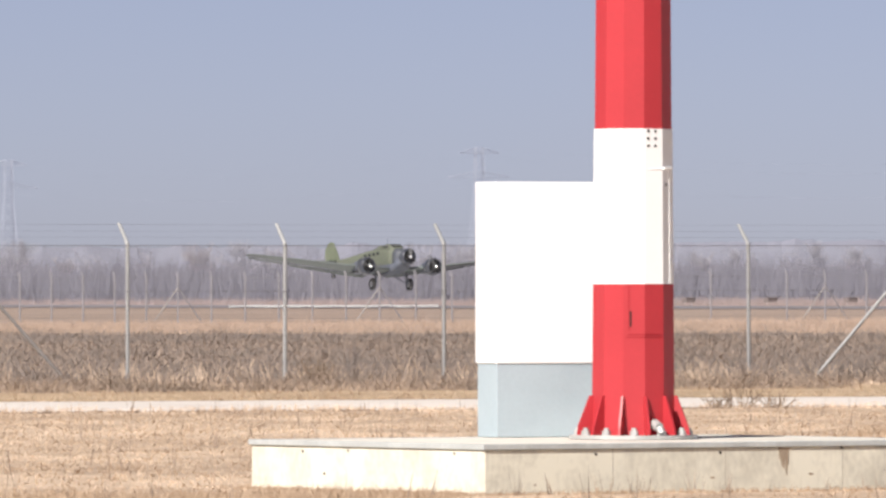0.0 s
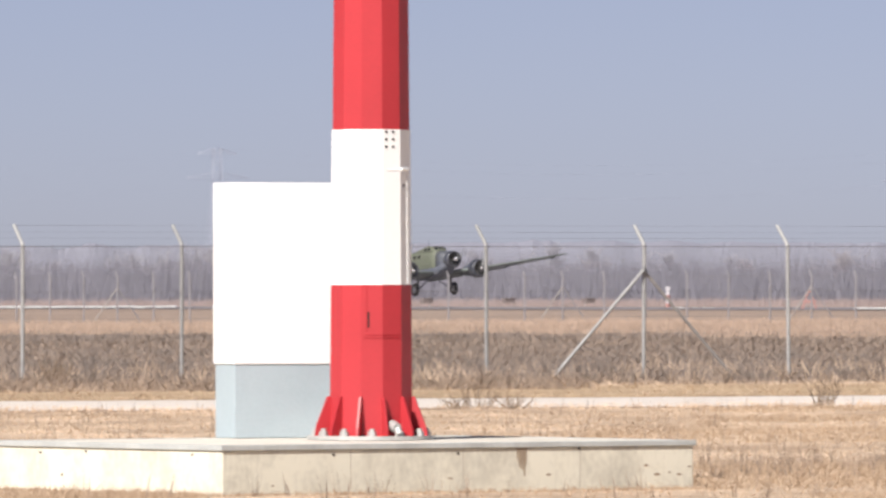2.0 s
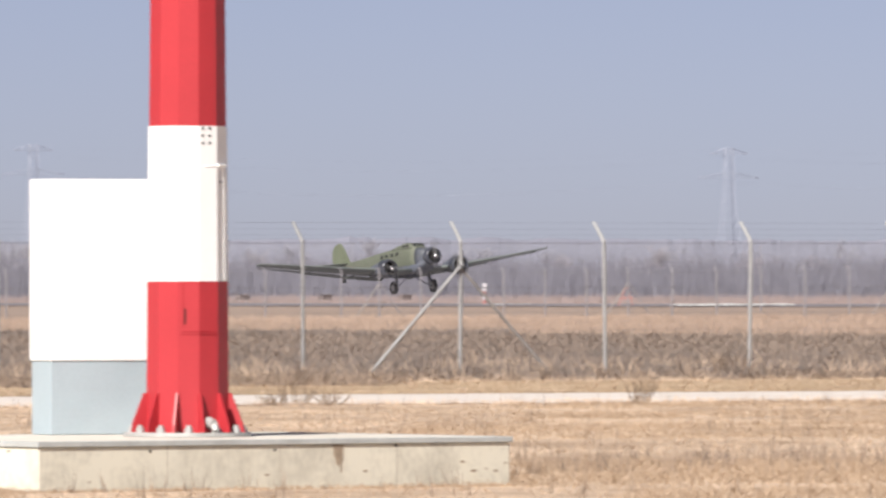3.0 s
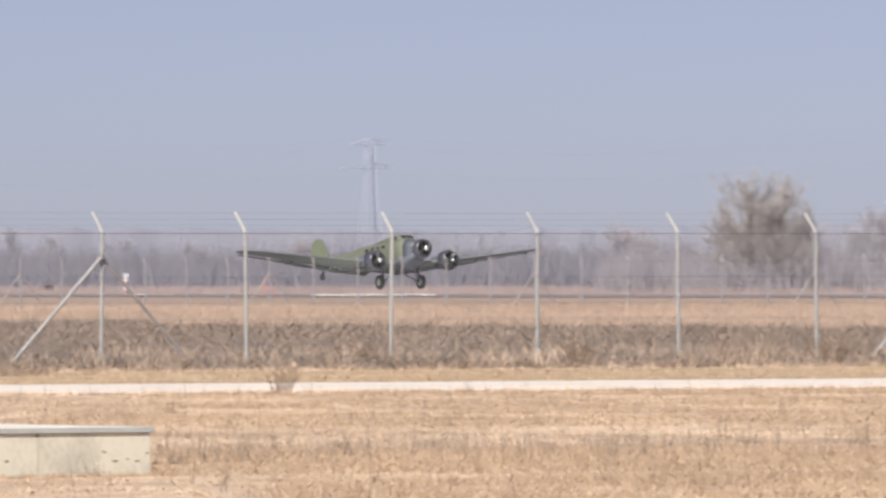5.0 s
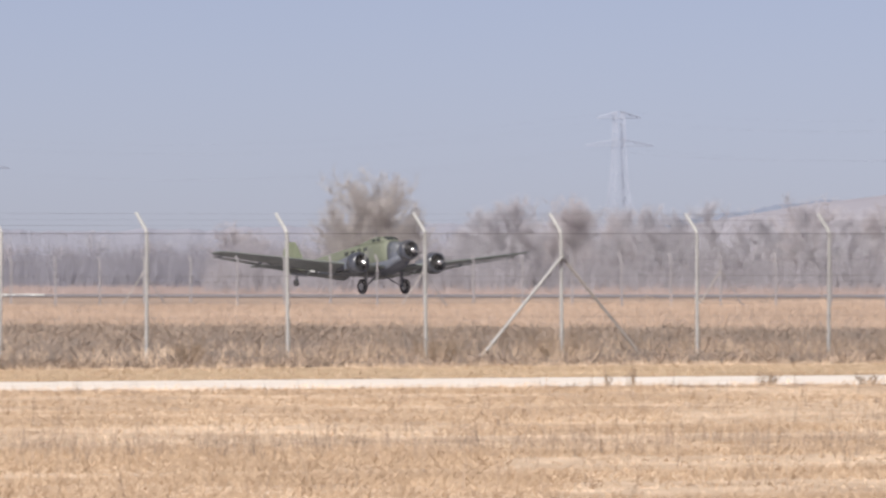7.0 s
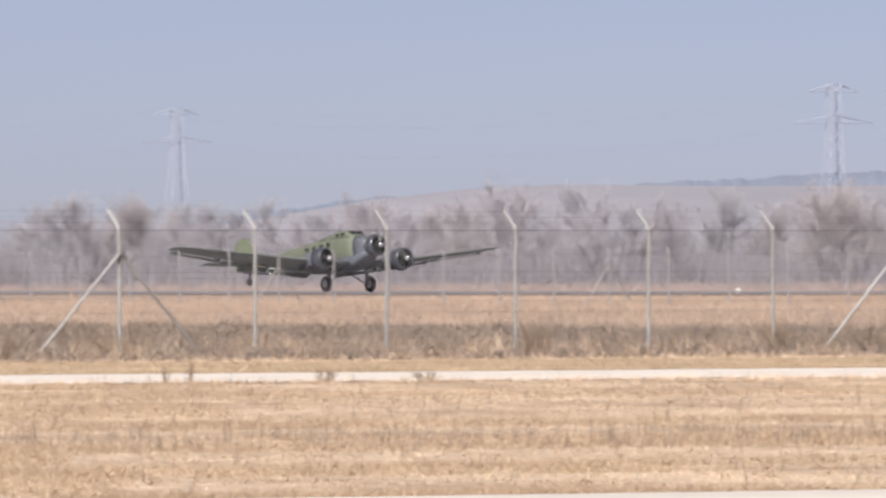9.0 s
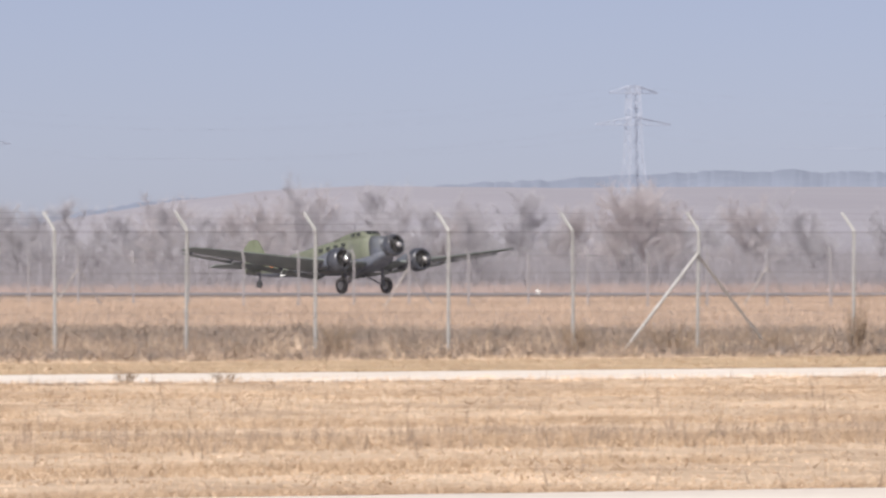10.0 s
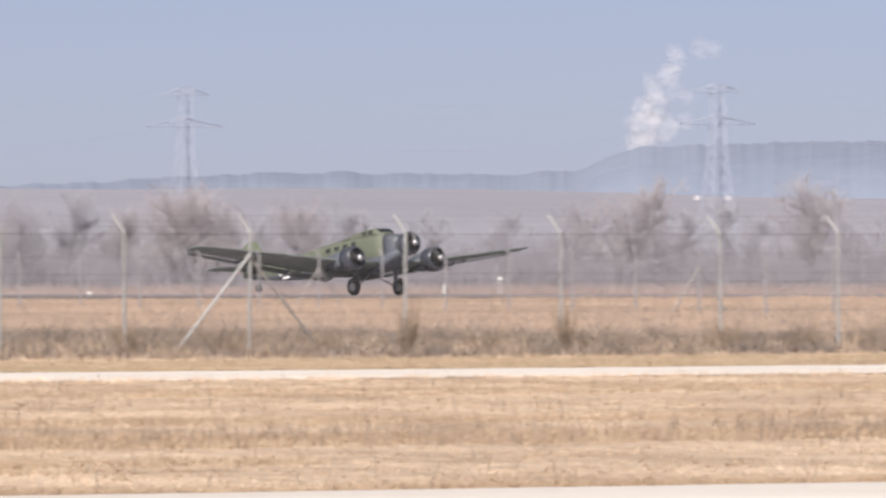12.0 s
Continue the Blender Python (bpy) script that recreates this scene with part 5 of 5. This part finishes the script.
# ---- runway lights, markers, far huts ----
def build_papi(u):
    t = thing("approach_light", Matrix.Translation(at(u, 985)) @ pose(0, 0, 0, 0, 0, 27), "dark boxy approach light unit beside the runway", "light unit", "approach light units")
    bm = bmesh.new()
    box(bm, -0.55, 0.55, -0.45, 0.45, 0.35, 0.8, 0.04)
    part("housing", bm, M_PAPI, t)
    bm = bmesh.new()
    box(bm, -0.62, 0.62, -0.55, -0.4, 0.78, 0.84)
    part("hood", bm, M_PAPI, t)
    for x in (-0.4, 0.4):
        bm = bmesh.new()
        tube(bm, (x, 0, -0.1), (x, 0, 0.36), 0.05, n=8)
        part("leg", bm, M_STEEL, t)


for u in (1218, 1363, 1505):
    build_papi(u)


def marker_post(u, d, h, label):
    t = thing("marker_post", Matrix.Translation(at(u, d)), label, "marker")
    n = 4
    for k in range(n):
        bm = bmesh.new()
        tube(bm, (0, 0, h * k / n), (0, 0, h * (k + 1) / n), 0.20, n=12)
        part("band", bm, M_MARKRED if k % 2 == 0 else M_HUT, t)
    bm = bmesh.new()
    box(bm, -0.22, 0.22, -0.05, 0.05, h, h + 0.35, 0.02)
    part("plate", bm, M_HUT, t)


def red_trestle(u, d):
    t = thing("red_trestle", Matrix.Translation(at(u, d)), "red steel trestle frame standing by the runway", "trestle")
    for s in (-1, 1):
        for y in (-0.4, 0.4):
            bm = bmesh.new()
            tube(bm, (0.08 * s, y, 1.5), (0.6 * s, y, -0.05), 0.045, n=8)
            part("leg", bm, M_MARKRED, t)
    bm = bmesh.new()
    tube(bm, (0, -0.5, 1.5), (0, 0.5, 1.5), 0.09, n=8)
    part("crossbar", bm, M_MARKRED, t)
    bm = bmesh.new()
    box(bm, -0.5, 0.5, -0.44, -0.38, 0.55, 0.75, 0.01)
    part("board", bm, M_MARKRED, t)


red_trestle(1896, 790)
marker_post(1646, 900, 1.6, "red and white banded marker post by the runway")


def white_sign(u, d, w, h, z0):
    t = thing("runway_sign", Matrix.Translation(at(u, d)), "small white sign board on legs by the runway", "sign", "runway signs")
    bm = bmesh.new()
    q = [Vector((-w, -0.04, z0)), Vector((w, -0.04, z0)), Vector((w * 0.5, -0.04, z0 + h)), Vector((-w * 0.7, -0.04, z0 + h))]
    loft(bm, [q, [p + Vector((0, 0.08, 0)) for p in q]])
    bmesh.ops.recalc_face_normals(bm, faces=bm.faces)
    part("board", bm, M_MARK, t)
    for x in (-w * 0.6, w * 0.6):
        bm = bmesh.new()
        tube(bm, (x, 0, -0.1), (x, 0, z0 + 0.02), 0.03, n=6)
        part("leg", bm, M_STEEL, t)


white_sign(4832, 690, 0.13, 0.65, 0.15)
white_sign(4929, 690, 0.16, 0.2, 1.1)
white_sign(4203, 640, 0.14, 0.15, 0.25)


def far_hut(u, up):
    d = 1400.0
    while d < 3150 and (at(u, d).z - EYE) * FOCAL / d < up:
        d += 10
    t = thing("white_hut", Matrix.Translation(at(u, d)), "tiny white hut on the distant hill field", "hut", "huts on the hill")
    bm = bmesh.new()
    box(bm, -0.65, 0.65, -0.65, 0.65, -0.2, 0.85, 0.04)
    part("wall", bm, M_HUT, t)
    bm = bmesh.new()
    loft(bm, [[Vector((x * 1.1, -0.75, z)) for x, z in ((-0.7, 0.85), (0.7, 0.85), (0, 1.2))], [Vector((x * 1.1, 0.75, z)) for x, z in ((-0.7, 0.85), (0.7, 0.85), (0, 1.2))]])
    bmesh.ops.recalc_face_normals(bm, faces=bm.faces)
    part("roof", bm, M_HUT, t)


far_hut(5277, 140)
far_hut(5332, 140)

# ---- steam over the ridge ----
puffs = []


def build_steam():
    t = thing("steam_plume", Matrix(), "white sunlit steam plume rising behind the far ridge", "steam")
    rnd = random.Random(8)
    d = 4750
    s = d / FOCAL
    base = at(5208, d, 0)
    # sideways and upward in steps of the pan, radius, thinness
    path = [(-48, 238, 20, 0), (-14, 240, 22, 0), (-36, 266, 28, 0), (6, 268, 26, 0), (-62, 272, 16, 1), (-40, 296, 20, 0), (4, 300, 24, 0), (34, 276, 16, 1),
            (-12, 326, 20, 0), (20, 332, 18, 1), (-28, 348, 14, 1), (8, 358, 20, 0), (38, 318, 13, 1), (30, 384, 20, 1), (56, 404, 18, 1), (10, 398, 14, 1), (80, 402, 14, 1)]
    for k, (du, up, r, thin) in enumerate(path):
        bm = bmesh.new()
        bmesh.ops.create_icosphere(bm, subdivisions=4, radius=1.0)
        for v in bm.verts:
            n = v.co.normalized()
            f = 1 + 0.40 * noise.noise(n * 1.5 + Vector((k * 7.0, 0, 0))) + 0.12 * noise.noise(n * 3.5 + Vector((0, k * 5.0, 0)))
            v.co = n * f * r * s
        ob = part("puff", bm, M_STEAMTHIN if thin else M_STEAM, t, "", True)
        m = Matrix.Translation(base + Vector((du * s, rnd.uniform(-12, 12), up * s)))
        ob.matrix_basis = m
        puffs.append((ob, m, Vector((0.25 + 0.02 * (up - 235) / 10, 0, 0.45))))


build_steam()

motions()
